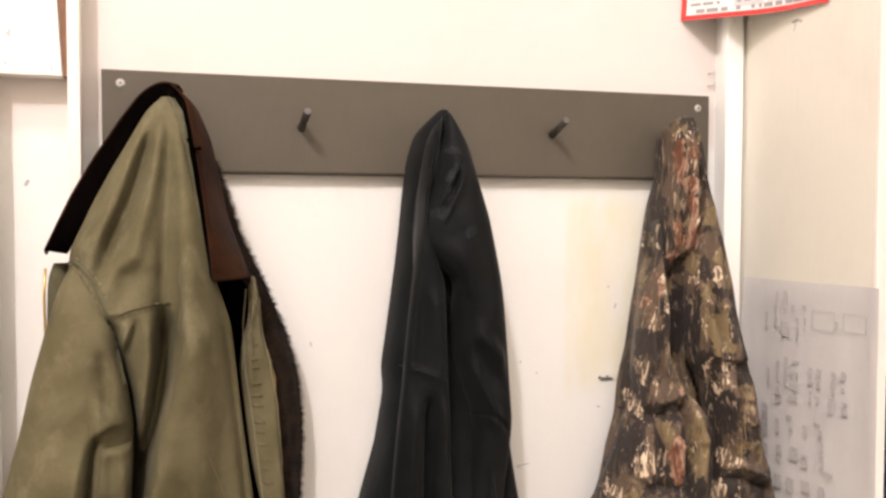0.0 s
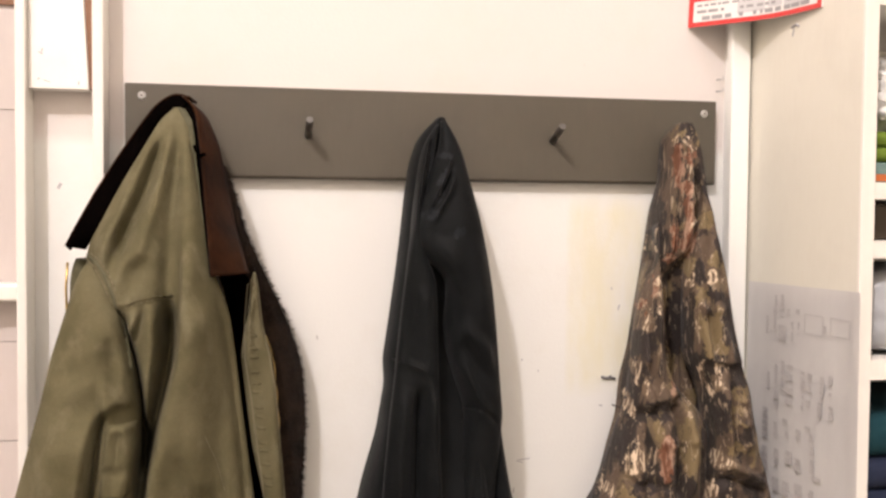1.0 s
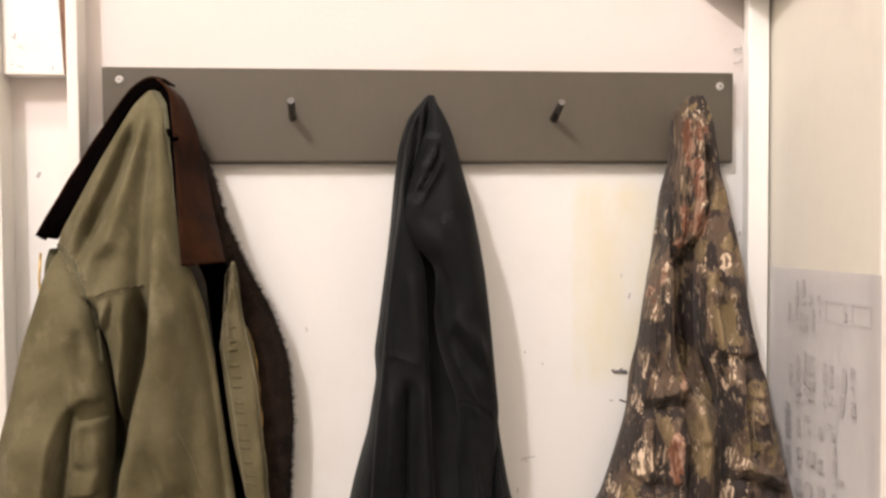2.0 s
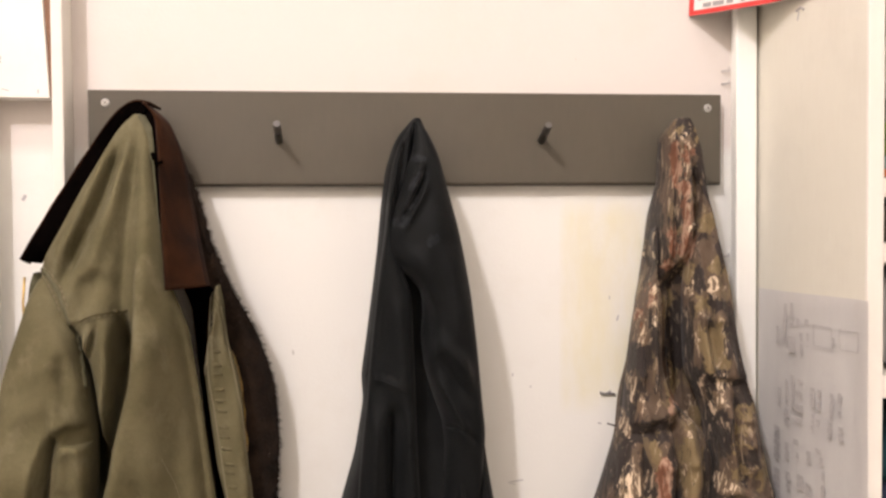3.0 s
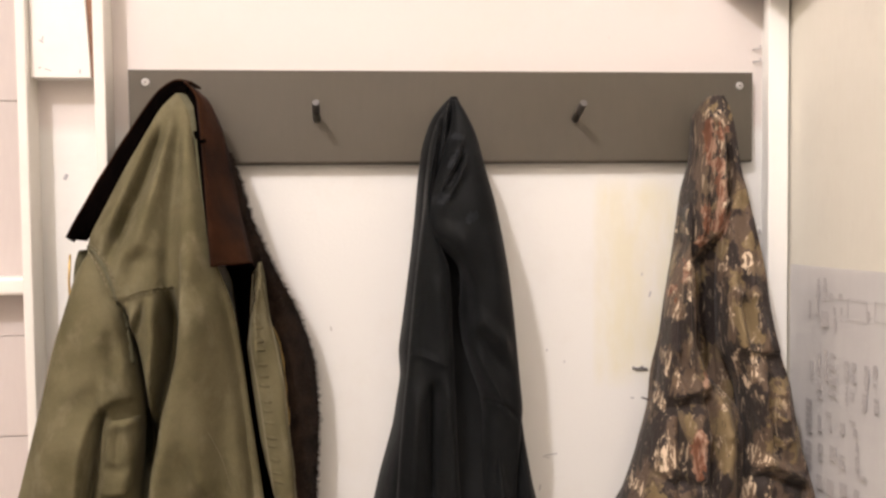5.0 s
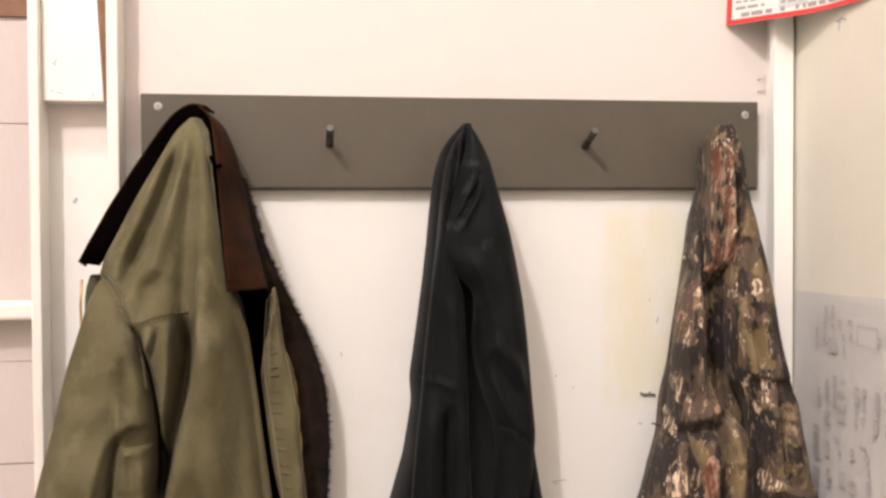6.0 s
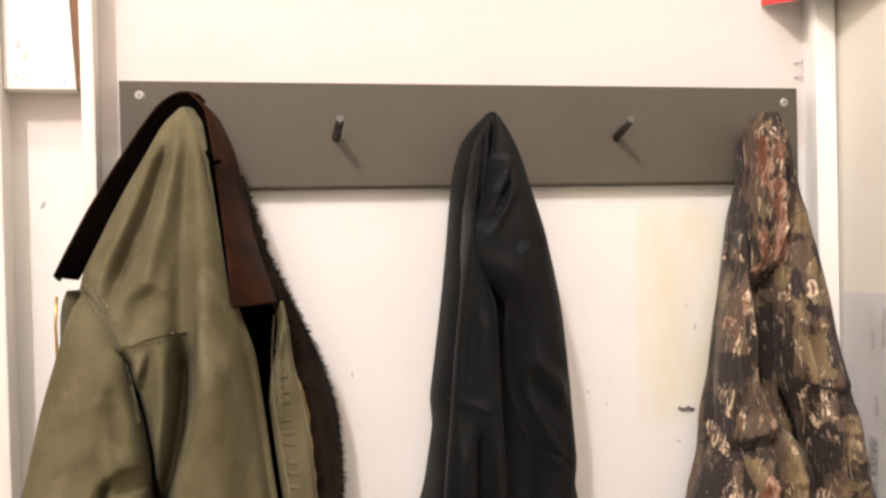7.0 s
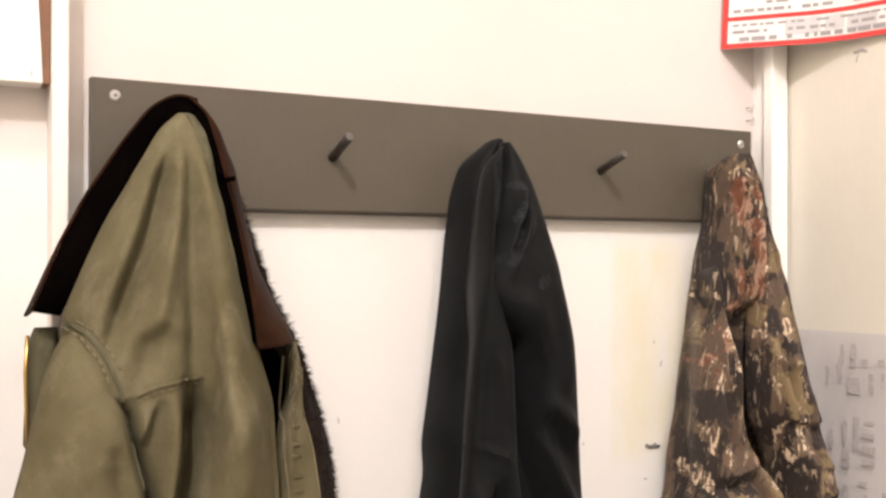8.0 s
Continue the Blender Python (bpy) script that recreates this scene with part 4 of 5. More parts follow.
    olive = [((0.900, 1.368), 0.0265, 0.0372), ((0.865, 1.198), 0.0196, 0.0549), ((0.944, 1.277), 0.0176, 0.0059), ((0.941, 1.254), 0.0176, 0.0059), ((0.942, 1.228), 0.0176, 0.0069), ((0.940, 1.192), 0.0157, 0.0088), ((0.860, 1.471), 0.0157, 0.0118), ((0.891, 1.538), 0.0137, 0.0157), ((0.880, 1.425), 0.0137, 0.0118), ((0.829, 1.418), 0.0127, 0.0196), ((0.777, 1.448), 0.0127, 0.0196), ((0.762, 1.120), 0.0176, 0.0176), ((0.835, 1.306), 0.0098, 0.0196), ((0.903, 1.478), 0.0176, 0.0098), ((0.969, 1.191), 0.0118, 0.0216), ((0.843, 1.677), 0.0137, 0.0078), ((0.849, 1.528), 0.0157, 0.0059), ((0.877, 1.677), 0.0078, 0.0137), ((0.814, 1.218), 0.0098, 0.0245), ((0.869, 1.256), 0.0118, 0.0176)]
    bark = [((0.835, 1.671), 0.0088, 0.0078), ((0.858, 1.662), 0.0108, 0.0088), ((0.858, 1.620), 0.0078, 0.0108), ((0.877, 1.602), 0.0059, 0.0039), ((0.868, 1.534), 0.0118, 0.0059), ((0.796, 1.499), 0.0118, 0.0108), ((0.812, 1.424), 0.0088, 0.0314), ((0.792, 1.383), 0.0157, 0.0196), ((0.778, 1.305), 0.0088, 0.0274), ((0.791, 1.283), 0.0049, 0.0157), ((0.765, 1.252), 0.0147, 0.0118), ((0.779, 1.176), 0.0216, 0.0245), ((0.901, 1.448), 0.0127, 0.0127), ((0.862, 1.444), 0.0088, 0.0098), ((0.875, 1.394), 0.0049, 0.0255), ((0.881, 1.312), 0.0069, 0.0274), ((0.904, 1.294), 0.0108, 0.0314), ((0.861, 1.257), 0.0088, 0.0157), ((0.914, 1.174), 0.0216, 0.0137), ((0.898, 1.122), 0.0098, 0.0216), ((0.932, 1.120), 0.0039, 0.0274), ((0.729, 1.123), 0.0167, 0.0118), ((0.857, 1.198), 0.0049, 0.0118)]
    dark = [((0.806, 1.547), 0.0167, 0.0490), ((0.786, 1.347), 0.0235, 0.0255), ((0.766, 1.285), 0.0167, 0.0235), ((0.809, 1.250), 0.0314, 0.0118), ((0.764, 1.195), 0.0176, 0.0353), ((0.858, 1.576), 0.0069, 0.0098), ((0.877, 1.465), 0.0108, 0.0235), ((0.901, 1.424), 0.0167, 0.0137), ((0.914, 1.502), 0.0127, 0.0274), ((0.842, 1.377), 0.0196, 0.0647), ((0.871, 1.312), 0.0098, 0.0274), ((0.912, 1.245), 0.0137, 0.0353), ((0.844, 1.126), 0.0235, 0.0255), ((0.920, 1.137), 0.0196, 0.0216), ((0.968, 1.135), 0.0157, 0.0216), ((0.794, 1.135), 0.0216, 0.0088), ((0.922, 1.375), 0.0078, 0.0216), ((0.945, 1.295), 0.0098, 0.0078)]
    fix(part("body", motifs(body.mesh(), rust, olive, bark, dark), CAMO, root, "", True))
    # one sleeve, swinging across the front below the waist
    left = Drape(
        [(0.842, 1.600), (0.836, 1.552)] + [(0.834, 1.529), (0.823, 1.477)] + [(0.797, 1.428), (0.787, 1.386), (0.780, 1.343), (0.774, 1.301), (0.768, 1.256), (0.755, 1.215), (0.743, 1.164), (0.729, 1.112), (0.718, 1.076), (0.682, 0.939)],
        [(0.842, 1.600), (0.842, 1.552)] + [(0.821, 1.530), (0.821, 1.480), (0.824, 1.405), (0.824, 1.329), (0.836, 1.282), (0.857, 1.267), (0.887, 1.234), (0.895, 1.199), (0.891, 1.147), (0.884, 1.104), (0.877, 1.061), (0.859, 0.940)],
        [(-0.060, 1.60), (-0.076, 1.54), (-0.102, 1.47), (-0.132, 1.40), (-0.140, 1.28), (-0.160, 1.22), (-0.172, 1.1), (-0.17, 0.9)], -0.03, 3.0,
        [("ridge", [(0.785, 1.424), (0.780, 1.358), (0.779, 1.292)], 0.012, 0.008),
         ("ridge", [(0.805, 1.457), (0.804, 1.374), (0.801, 1.291)], 0.014, 0.007),
         ("ridge", [(0.794, 1.432), (0.793, 1.358), (0.791, 1.291)], -0.012, 0.004),
         ("ridge", [(0.760, 1.245), (0.752, 1.184), (0.740, 1.101)], 0.016, 0.012),
         ("ridge", [(0.812, 1.256), (0.813, 1.198), (0.807, 1.115)], 0.014, 0.010),
         ("ridge", [(0.846, 1.254), (0.850, 1.188), (0.847, 1.113)], 0.020, 0.012),
         ("ridge", [(0.830, 1.255), (0.833, 1.189), (0.829, 1.114)], -0.018, 0.006),
         ("ridge", [(0.787, 1.248), (0.786, 1.182), (0.781, 1.100)], -0.016, 0.007),
         ("over", [(0.732, 1.283), (0.767, 1.253), (0.801, 1.260), (0.854, 1.279)], 0.016, 0.006),
         ("across", [(0.737, 1.244), (0.768, 1.237), (0.802, 1.244), (0.844, 1.252)], -0.012, 0.007),
         ("across", [(0.747, 1.328), (0.767, 1.319), (0.797, 1.328)], 0.008, 0.007),
         ("across", [(0.734, 1.158), (0.769, 1.135), (0.820, 1.136)], -0.011, 0.007),
         ("across", [(0.794, 1.207), (0.819, 1.199), (0.866, 1.211)], 0.007, 0.008)],
        seed=67, wrinkle=0.010, size=0.031, nx=110, dz=0.0028, sides=([(-0.035, 1.60), (-0.045, 1.50), (-0.085, 1.4), (-0.09, 1.25), (-0.06, 1.1)], [(-0.07, 1.60), (-0.08, 1.5), (-0.09, 1.3), (-0.11, 1.2)]))
    fix(part("sleeve", motifs(left.mesh(), rust, olive, bark, dark), CAMO, root, "", True))
    # the other sleeve, full at the elbow
    right = Drape(
        [(0.882, 1.620), (0.881, 1.560)] + [(0.863, 1.506), (0.857, 1.448), (0.856, 1.391), (0.858, 1.325), (0.876, 1.291), (0.888, 1.249), (0.889, 1.207), (0.883, 1.156), (0.876, 1.114), (0.870, 1.072), (0.856, 0.953)],
        [(0.883, 1.620), (0.893, 1.560), (0.9105, 1.482), (0.9165, 1.432), (0.918, 1.383), (0.9235, 1.334), (0.941, 1.281), (0.9475, 1.233), (0.9625, 1.177), (0.984, 1.118), (0.989, 1.08), (0.965, 0.93)],
        [(-0.105, 1.62), (-0.122, 1.57), (-0.138, 1.50), (-0.150, 1.43), (-0.162, 1.36), (-0.172, 1.3), (-0.182, 1.2), (-0.180, 1.1), (-0.18, 0.9)], -0.08, 3.2,
        [("right", [(0.881, 1.307), (0.881, 1.262), (0.882, 1.212), (0.877, 1.162), (0.871, 1.104)], 0.022, 0.004),
         ("ridge", [(0.861, 1.433), (0.866, 1.377), (0.869, 1.328)], 0.014, 0.008),
         ("ridge", [(0.894, 1.449), (0.897, 1.392), (0.902, 1.335)], 0.012, 0.009),
         ("ridge", [(0.880, 1.441), (0.881, 1.376), (0.884, 1.327)], -0.012, 0.006),
         ("ridge", [(0.895, 1.296), (0.892, 1.247), (0.900, 1.197)], 0.014, 0.008),
         ("ridge", [(0.908, 1.296), (0.907, 1.246), (0.913, 1.180)], -0.014, 0.005),
         ("ridge", [(0.925, 1.295), (0.928, 1.246), (0.930, 1.188)], 0.012, 0.010),
         ("over", [(0.843, 1.337), (0.883, 1.323), (0.926, 1.322), (0.938, 1.318)], 0.014, 0.006),
         ("across", [(0.853, 1.410), (0.882, 1.403), (0.912, 1.409)], 0.007, 0.008),
         ("across", [(0.871, 1.155), (0.900, 1.171), (0.930, 1.158), (0.969, 1.136)], 0.014, 0.007),
         ("across", [(0.871, 1.137), (0.900, 1.149), (0.930, 1.138), (0.969, 1.120)], -0.014, 0.006),
         ("across", [(0.903, 1.269), (0.924, 1.266), (0.945, 1.268)], 0.004, 0.005),
         ("across", [(0.903, 1.237), (0.925, 1.231), (0.946, 1.235)], 0.004, 0.005),
         ("across", [(0.904, 1.204), (0.925, 1.198), (0.951, 1.205)], 0.004, 0.005)],
        seed=71, wrinkle=0.010, size=0.031, nx=110, dz=0.0028, sides=([(-0.10, 1.56), (-0.10, 1.43), (-0.11, 1.0)], [(-0.116, 1.58), (-0.13, 1.49), (-0.142, 1.43), (-0.157, 1.38), (-0.166, 1.33), (-0.165, 1.28), (-0.17, 1.23), (-0.155, 1.17), (-0.14, 1.0)]))
    fix(part("sleeve", motifs(right.mesh(), rust, olive, bark, dark), CAMO, root, "", True))
    fix(seam((left,), [(0.749, 1.247), (0.760, 1.243), (0.789, 1.247), (0.818, 1.255)], 0.0013, "seam", CAMO, root, -0.0011))
    fix(seam((right,), [(0.875, 1.153), (0.900, 1.164), (0.930, 1.153), (0.960, 1.140)], 0.0014, "seam", CAMO, root, -0.0011))
    return root


camo_jacket()

# ---- shelf unit ----
unit = tagged(empty("shelf_unit", (1.4, -0.17, 0)), "cream painted open shelf unit standing against the wall", "shelf unit")
uoff = Matrix.Translation((-1.4, 0.17, 0))
bm = bmesh.new()
box(bm, (1.0005, -0.343, 0.0), (1.018, -0.0005, 2.3), 0.001)
part("side_panel", bm, PANEL, unit, "cream painted side panel with faint stains").matrix_local = uoff
bm = bmesh.new()
box(bm, (0.9995, -0.350, 0.0), (1.0205, -0.3435, 2.3), 0.0015)
part("edge_strip", bm, EDGE, unit, "white front edge strip").matrix_local = uoff
bm = bmesh.new()
box(bm, (1.85, -0.343, 0.0), (1.868, -0.0005, 2.3), 0.001)
part("side_panel", bm, PANEL, unit).matrix_local = uoff
bm = bmesh.new()
box(bm, (1.0185, -0.02, 0.05), (1.8495, -0.004, 2.3))
part("back_panel", bm, PANEL, unit).matrix_local = uoff
for lo, hi in ((0.06, 0.085), (0.55, 0.575), (0.95, 0.975), (1.325, 1.353), (1.492, 1.516), (1.573, 1.596), (1.835, 1.858), (2.27, 2.298)):
    bm = bmesh.new()
    box(bm, (1.0185, -0.347, lo), (1.8495, -0.021, hi), 0.001)
    part("shelf", bm, EDGE, unit).matrix_local = uoff


def blob(name, lo, hi, mat, label, category, seed, rough=0.25, waves=9.0, squash=2.6):
    """A soft bag or bundle that fills the given space."""
    rng = np.random.RandomState(seed)
    bm = bmesh.new()
    bmesh.ops.create_icosphere(bm, subdivisions=5, radius=1.0)
    lo, hi = Vector(lo), Vector(hi)
    c, h = (lo + hi) / 2, (hi - lo) / 2
    o = Vector(rng.uniform(0, 9, 3))
    for v in bm.verts:
        n = v.co.normalized()
        k = (abs(n.x) ** squash + abs(n.y) ** squash + abs(n.z) ** squash) ** (-1 / squash)
        w = abs(noise.noise(n * waves * 0.5 + o)) + 0.5 * abs(noise.noise(n * waves + o))
        p = n * k * (1 - rough * w)
        v.co = Vector((c.x + p.x * h.x, c.y + p.y * h.y, max(c.z + p.z * h.z, lo.z)))
    return tagged(mesh_object(name, bm, mat, True), label, category)


def folded(name, lo, hi, mat, label, category, layers=3, group=""):
    """A folded cloth: rounded layers, slightly out of line, joined at the fold."""
    bm = bmesh.new()
    h = (hi[2] - lo[2]) / layers
    for k in range(layers):
        s = 0.004 * math.sin(5 * k + lo[2] * 50)
        box(bm, (lo[0] + s, lo[1] + 0.5 * s, lo[2] + k * h), (hi[0] + s, hi[1], lo[2] + (k + 1) * h), h * 0.42, None, 3)
    return tagged(mesh_object(name, bm, mat, True), label, category, group)


BAG = plain("white_plastic_bag", (0.74, 0.73, 0.70), 0.35, 0, 0.1)
LEAF = cloth_mat("leaf_green_cloth", (0.10, 0.16, 0.02), (0.16, 0.22, 0.04))
TEALBOX = plain("teal_print", (0.12, 0.20, 0.19), 0.5, 0, 0.4, 80)
ORANGE = plain("orange_print", (0.5, 0.13, 0.03), 0.5)
BROWNBOX = plain("dark_brown_card", (0.05, 0.035, 0.02), 0.7)
GREYTUB = plain("grey_plastic_tub", (0.36, 0.37, 0.39), 0.4)
TEAL = cloth_mat("dark_teal_cloth", (0.010, 0.035, 0.045), (0.02, 0.06, 0.07))
NAVYC = cloth_mat("navy_cloth", (0.014, 0.02, 0.04), (0.03, 0.035, 0.06))
PALE = cloth_mat("pale_grey_cloth", (0.28, 0.29, 0.32), (0.38, 0.38, 0.4))

blob("plastic_bag", (1.022, -0.355, 1.655), (1.26, -0.10, 1.79), BAG, "crumpled white plastic bag on the shelf", "bag", 2, 0.4, 8)
folded("folded_cloth", (1.03, -0.32, 1.625), (1.25, -0.08, 1.668), LEAF, "folded leaf-green cloth under a plastic bag", "cloth", 2)
bm = bmesh.new()
box(bm, (1.024, -0.325, 1.5965), (1.24, -0.09, 1.6245), 0.002)
carton = tagged(mesh_object("carton", bm, TEALBOX), "flat teal printed carton on the shelf", "carton")
bm = bmesh.new()
box(bm, (1.034, -0.3265, 1.5985), (1.2, -0.3252, 1.608))
part("stripe", bm, ORANGE, carton, "orange printed stripe")
bm = bmesh.new()
box(bm, (1.03, -0.30, 1.5165), (1.5, -0.06, 1.566), 0.003)
tagged(mesh_object("carton", bm, BROWNBOX), "dark brown flat carton pushed back on a shelf", "carton")
blob("tub", (1.022, -0.335, 1.3535), (1.30, -0.06, 1.478), GREYTUB, "grey plastic tub with rounded sides", "tub", 7, 0.04, 3, 5)
folded("folded_cloth", (1.026, -0.335, 0.9755), (1.40, -0.06, 1.075), TEAL, "folded dark teal cloth in a stack", "cloth", 3, "folded cloths")
folded("folded_cloth", (1.024, -0.33, 1.0755), (1.40, -0.06, 1.125), PALE, "folded pale grey cloth in a stack", "cloth", 1, "folded cloths")
folded("folded_cloth", (1.026, -0.335, 1.1255), (1.40, -0.06, 1.21), NAVYC, "folded navy cloth in a stack", "cloth", 2, "folded cloths")
folded("folded_cloth", (1.024, -0.332, 1.2105), (1.40, -0.06, 1.272), TEAL, "folded dark teal cloth on top of a stack", "cloth", 1, "folded cloths")

# ---- red-bordered chart across the corner ----
ax, ay, mx, my, bx, by = 0.9055, -0.003, 0.985, -0.140, 0.9975, -0.246
along_x = Vector((mx - ax, my - ay, -0.0073))
fold = along_x.length
wide = fold + math.hypot(bx - mx, by - my)
turn = math.atan2(by - my, bx - mx) - math.atan2(my - ay, mx - ax)


def bent(bm):
    """Bends the card towards the panel, in three creases round the fold."""
    for k in (-0.03, 0.0, 0.03):
        at = fold + k
        bmesh.ops.bisect_plane(bm, geom=bm.verts[:] + bm.edges[:] + bm.faces[:], plane_co=(at, 0, 0), plane_no=(1, 0, 0))
    for k in (0.03, 0.0, -0.03):
        m = Matrix.Translation((fold + k, 0, 0)) @ Matrix.Rotation(turn / 3, 4, "Z") @ Matrix.Translation((-fold - k, 0, 0))
        for v in bm.verts:
            if v.co.x > fold + k + 1e-5:
                v.co = m @ v.co
    return bm


ex = along_x.normalized()
ez = (Vector((0, 0, 1)) - ex * ex.z).normalized()
ey = ez.cross(ex)
chart_m = Matrix.Translation((ax, ay, 1.8635)) @ Matrix((ex, ey, ez)).transposed().to_4x4()
chart = tagged(empty("wall_chart"), "white chart with red border set across the corner", "chart")
chart.matrix_world = chart_m
bm = bmesh.new()
box(bm, (0, 0, 0), (wide, 0.003, 0.34), 0.0005)
part("card", bent(bm), CARD, chart)
bm = bmesh.new()
for lo, hi in (((0, 0), (0.009, 0.34)), ((wide - 0.009, 0), (wide, 0.34)), ((0.009, 0), (wide - 0.009, 0.0075)), ((0.009, 0.0415), (wide - 0.009, 0.0475)), ((0.009, 0.085), (wide - 0.009, 0.091))):
    box(bm, (lo[0], -0.0008, lo[1]), (hi[0], -0.0001, hi[1]))
part("border", bent(bm), RED, chart, "red printed border")
rng = random.Random(8)
bm = bmesh.new()
for z0, z1 in ((0.010, 0.0165), (0.022, 0.0265), (0.0325, 0.036), (0.053, 0.058), (0.064, 0.069), (0.075, 0.079)):
    x = 0.016
    while x < wide - 0.025:
        w = rng.uniform(0.004, 0.02)
        if rng.random() < 0.72:
            box(bm, (x, -0.0007, z0), (min(x + w, wide - 0.014), -0.0001, z1))
        x += w + rng.uniform(0.002, 0.007)
part("print", bent(bm), PRINT, chart, "grey printed lines")
bm = bmesh.new()
for x0, x1, z0, z1 in ((0.092, 0.142, 0.0145, 0.039), (0.148, 0.176, 0.018, 0.039), (0.18, 0.225, 0.013, 0.036)):
    box(bm, (x0, -0.00045, z0), (x1, -0.00012, z1))
part("print_field", bent(bm), FIELD, chart, "pale grey printed fields")

# ---- cloudy plastic sheet with hand lettering on the side of the unit ----
sheet = tagged(empty("plastic_sheet", (0.998, -0.2, 1.2)), "cloudy plastic sheet with smudged black lettering", "sheet")
soff = Matrix.Translation((-0.998, 0.2, -1.2))
bm = bmesh.new()
cols = []
for i in range(41):
    u = i / 40
    y = -0.055 - 0.307 * u
    bow = 0.0012 + 0.004 * math.sin(math.pi * u) ** 2 + 0.004 * max(0, (u - 0.85) / 0.15) ** 2
    cols.append([bm.verts.new((0.9985 - bow * (0.8 + 0.2 * math.cos(0.35 * k)), y, 1.441 + 0.006 * u - 0.56 * k / 12)) for k in range(13)])
for q, s in zip(cols, cols[1:]):
    for k in range(12):
        bm.faces.new((q[k], s[k], s[k + 1], q[k + 1]))
bmesh.ops.solidify(bm, geom=bm.faces[:], thickness=0.0004)
film = part("film", bm, SHEET, sheet)
film.matrix_local = soff
film.visible_shadow = False


def bars(name, spans, mat, label):
    bm = bmesh.new()
    for y0, y1, z0, z1 in spans:
        n = max(int(abs(y1 - y0) / 0.01), 1)
        for k in range(n):
            a, b = y0 + (y1 - y0) * k / n, y0 + (y1 - y0) * (k + 1) / n
            ua = (-0.055 - (a + b) / 2) / 0.307
            w = 0.9975 - (0.0012 + 0.004 * math.sin(math.pi * ua) ** 2) - 0.0012
            box(bm, (w - 0.0003, b, z0), (w, a, z1))
    ob = part(name, bm, mat, sheet, label)
    ob.matrix_local = soff
    return ob


rng = random.Random(14)
spans = []
head_strokes = [(-0.122, -0.128, 1.364, 1.391), (-0.148, -0.154, 1.392, 1.427), (-0.166, -0.175, 1.395, 1.429), (-0.161, -0.181, 1.358, 1.382), (-0.186, -0.194, 1.398, 1.409), (-0.209, -0.219, 1.399, 1.410), (-0.197, -0.203, 1.358, 1.394), (-0.145, -0.151, 1.371, 1.409), (-0.216, -0.220, 1.368, 1.392), (-0.279, -0.285, 1.383, 1.392)]
middle_strokes = [(-0.128, -0.135, 1.272, 1.302), (-0.152, -0.159, 1.285, 1.318), (-0.171, -0.179, 1.281, 1.326), (-0.183, -0.204, 1.299, 1.309), (-0.184, -0.205, 1.262, 1.289), (-0.150, -0.164, 1.252, 1.277), (-0.190, -0.206, 1.319, 1.326), (-0.226, -0.236, 1.288, 1.319), (-0.244, -0.254, 1.291, 1.320), (-0.229, -0.234, 1.260, 1.284), (-0.274, -0.283, 1.286, 1.320), (-0.293, -0.302, 1.294, 1.323), (-0.270, -0.279, 1.258, 1.281), (-0.295, -0.306, 1.261, 1.283), (-0.241, -0.250, 1.260, 1.279)]
foot_strokes = [(-0.152, -0.162, 1.204, 1.227), (-0.178, -0.191, 1.232, 1.238), (-0.186, -0.193, 1.212, 1.222), (-0.217, -0.227, 1.214, 1.230), (-0.240, -0.254, 1.235, 1.239), (-0.250, -0.259, 1.219, 1.230), (-0.155, -0.167, 1.161, 1.186), (-0.189, -0.206, 1.171, 1.196), (-0.214, -0.230, 1.167, 1.186), (-0.255, -0.262, 1.173, 1.212), (-0.261, -0.280, 1.165, 1.173), (-0.151, -0.169, 1.119, 1.140), (-0.216, -0.235, 1.127, 1.147), (-0.253, -0.264, 1.125, 1.149), (-0.181, -0.198, 1.120, 1.144)]
# each stroke is a run of uneven dabs, broken where the ink has rubbed away
for y0, y1, z0, z1 in head_strokes + middle_strokes + foot_strokes:
    z = z0
    while z < z1 - 0.002:
        h = min(rng.uniform(0.002, 0.007), z1 - z)
        if rng.random() < 0.86:
            a, c = rng.uniform(-0.0012, 0.0012), rng.uniform(-0.0012, 0.0012)
            spans.append((y0 + a, y1 + c, z, z + h))
        z += h
tagged(bars("lettering", spans, SMUDGE, "smudged grey lettering strokes"), kind="stuff")
spans = []
for y0, y1, z0, z1 in ((-0.233, -0.277, 1.376, 1.404), (-0.295, -0.337, 1.380, 1.405)):
    spans += [(y0, y1, z0, z0 + 0.0011), (y0, y1, z1, z1 + 0.0011), (y0, y0 - 0.0013, z0, z1), (y1, y1 - 0.0013, z0, z1)]
tagged(bars("drawn_outline", spans, SMUDGE, "drawn boxes and strokes"), kind="stuff")
spans = [(-0.115, -0.132, 1.2360 - 0.0104 * k, 1.2440 - 0.0104 * k) for k in range(10) if k != 5]
tagged(bars("side_lettering", spans, SMUDGE, "dark lettering running up the edge"), kind="stuff")

# ---- small marks on the wall ----
bm = bmesh.new()
tube(bm, [(0.762, -0.0015, 1.277), (0.768, -0.003, 1.2745), (0.776, -0.0025, 1.275), (0.786, -0.002, 1.2735)], 0.0021, 6)
tube(bm, [(0.774, -0.002, 1.2745), (0.778, -0.004, 1.279)], 0.0014, 6)
tagged(mesh_object("twig", bm, INK, True), "small dark splinter stuck to the white wall", "splinter")
bm = bmesh.new()
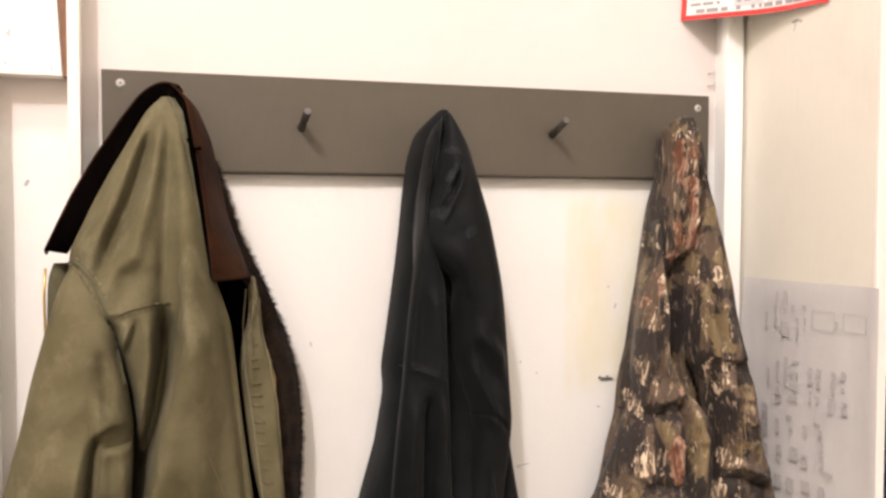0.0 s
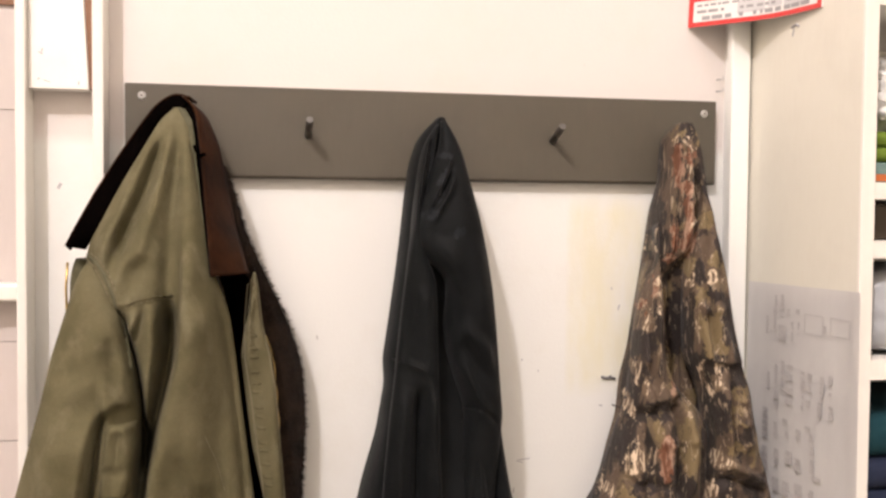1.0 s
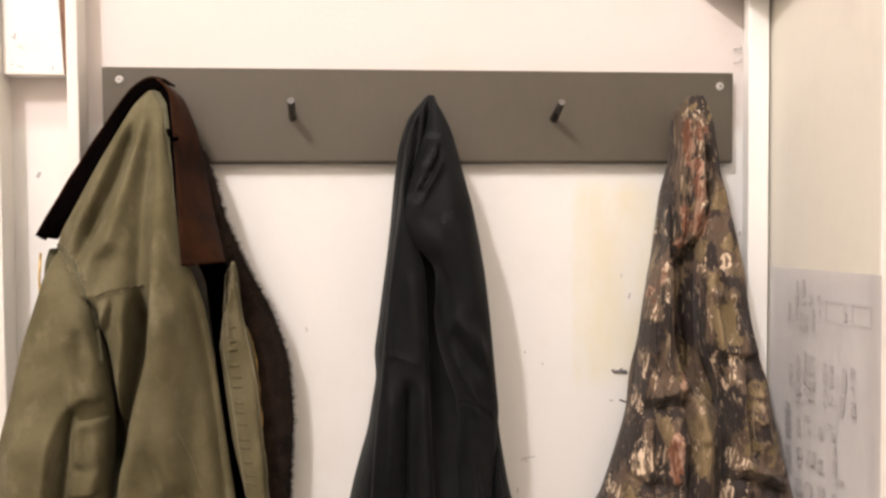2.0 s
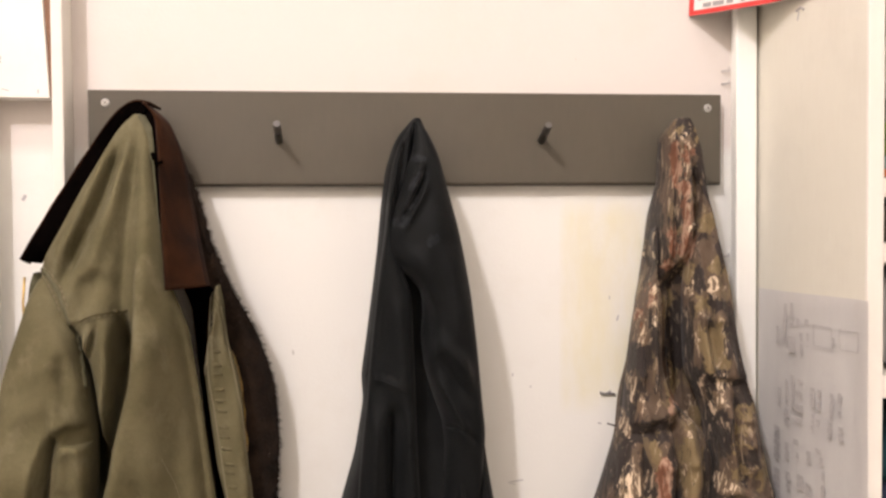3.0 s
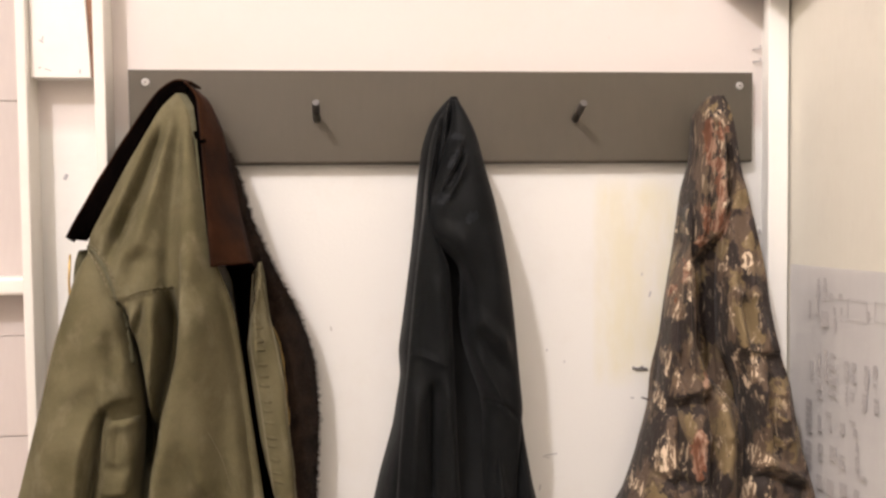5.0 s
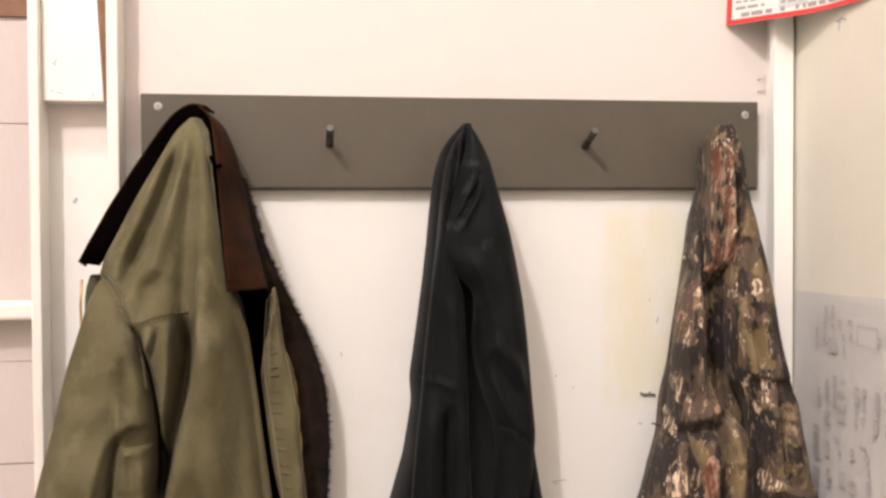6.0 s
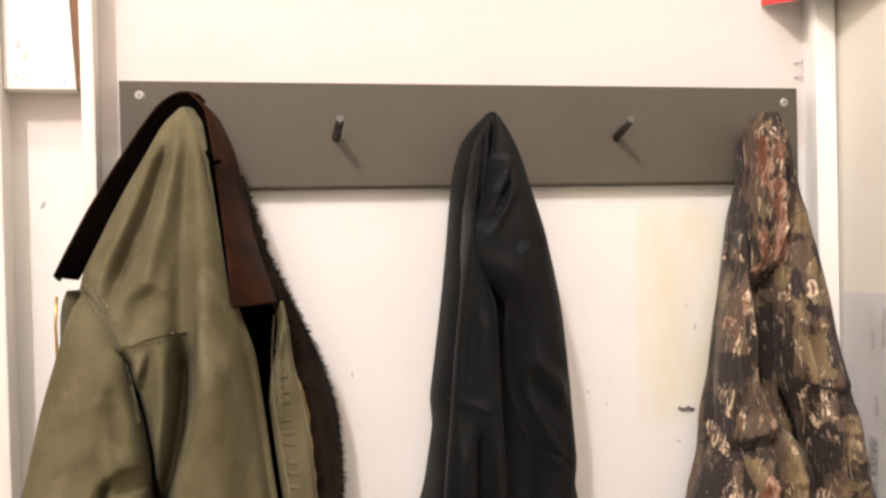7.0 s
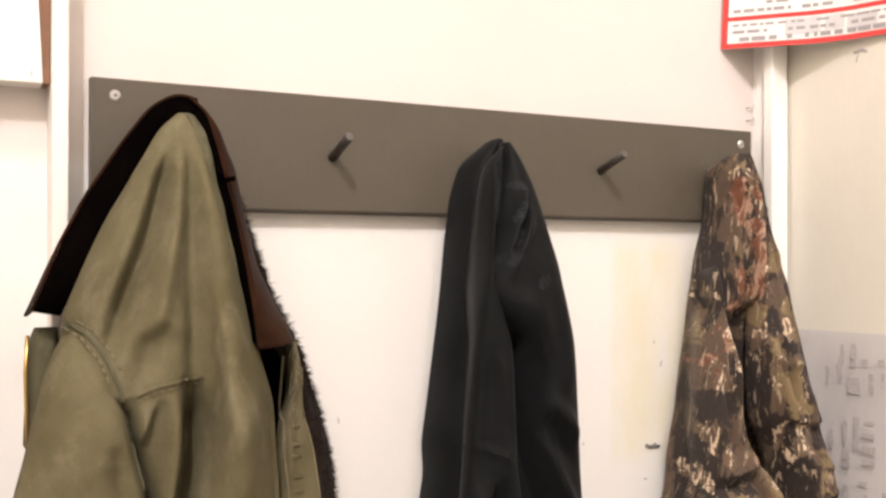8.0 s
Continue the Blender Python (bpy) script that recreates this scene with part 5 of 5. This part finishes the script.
for x, z, w, h, a in ((0.791, 1.393, 0.0022, 0.009, 0.3), (0.778, 1.425, 0.0015, 0.005, 0.0), (0.624, 1.308, 0.002, 0.004, 0.2), (0.652, 1.289, 0.0015, 0.004, 0.1), (0.63, 1.142, 0.02, 0.0015, -0.1), (0.622, 1.138, 0.012, 0.001, 0.3), (0.612, 1.09, 0.0015, 0.009, 0.1), (0.762, 1.228, 0.006, 0.002, 0.2),
                      (-0.097, 1.585, 0.0045, 0.009, 0.5)):
    box(bm, (-w / 2, -0.0006, -h / 2), (w / 2, 0.0, h / 2), 0, Matrix.Translation((x, 0, z)) @ Matrix.Rotation(a, 4, "Y"))
tagged(mesh_object("scuff_marks", bm, GREYINK), "small grey scuffs and nail marks on the wall", "scuffs", kind="stuff")
# bent nails beside the batten
for x, z in ((0.968, 1.779), (0.968, 1.759), (0.968, 1.487)):
    bm = bmesh.new()
    tube(bm, [(x - 0.009, -0.0012, z), (x - 0.003, -0.006, z + 0.0005), (x + 0.0015, -0.007, z + 0.001), (x + 0.002, -0.004, z + 0.006)], 0.0011, 6)
    tagged(mesh_object("nail", bm, SMUDGE, True), "small bent nail driven into the white wall", "nail", "bent nails")
bm = bmesh.new()
box(bm, (0.55, -0.0012, 0.86), (0.6885, -0.0002, 1.0495))
note = tagged(mesh_object("wall_label", bm, CARD), "white label with a dark blue outline on the wall", "label")
bm = bmesh.new()
for lo, hi in (((0.55, 1.0475), (0.689, 1.050)), ((0.6865, 0.86), (0.689, 1.0474)), ((0.55, 0.86), (0.6864, 0.8625)), ((0.55, 0.8626), (0.5525, 1.0474))):
    box(bm, (lo[0], -0.0018, lo[1]), (hi[0], -0.0013, hi[1]))
part("outline", bm, NAVY, note, "dark blue printed outline")
bm = bmesh.new()
rng = random.Random(2)
x = 0.60
while x < 0.675:
    w = rng.uniform(0.004, 0.010)
    box(bm, (x, -0.0017, 1.019), (x + w, -0.0013, 1.026))
    x += w + 0.003
part("print", bm, GREYINK, note, "grey printed line")
bm = bmesh.new()
for x, z, w, h, a in ((-0.112, 1.775, 0.007, 0.0022, 0.6), (-0.110, 1.779, 0.002, 0.006, 0.2), (-0.104, 1.735, 0.010, 0.0015, 0.3), (-0.115, 1.738, 0.004, 0.002, -0.4), (-0.06, 1.733, 0.002, 0.006, 0.1)):
    box(bm, (-w / 2, -0.0005, -h / 2), (w / 2, 0.0, h / 2), 0, Matrix.Translation((x, -0.0481, z)) @ Matrix.Rotation(a, 4, "Y"))
tagged(part("scuff", bm, GREYINK, sw, "grey pencil scuffs"), kind="stuff").matrix_local = sw_in
# mark on the side panel of the shelf unit
bm = bmesh.new()
tube(bm, [(0.9998, -0.165, 1.838), (0.9996, -0.178, 1.8405), (0.9997, -0.186, 1.836)], 0.0016, 6)
tube(bm, [(0.9998, -0.172, 1.836), (0.9998, -0.168, 1.824)], 0.0008, 5)
part("scuff", bm, GREYINK, unit, "grey scuff").matrix_local = uoff
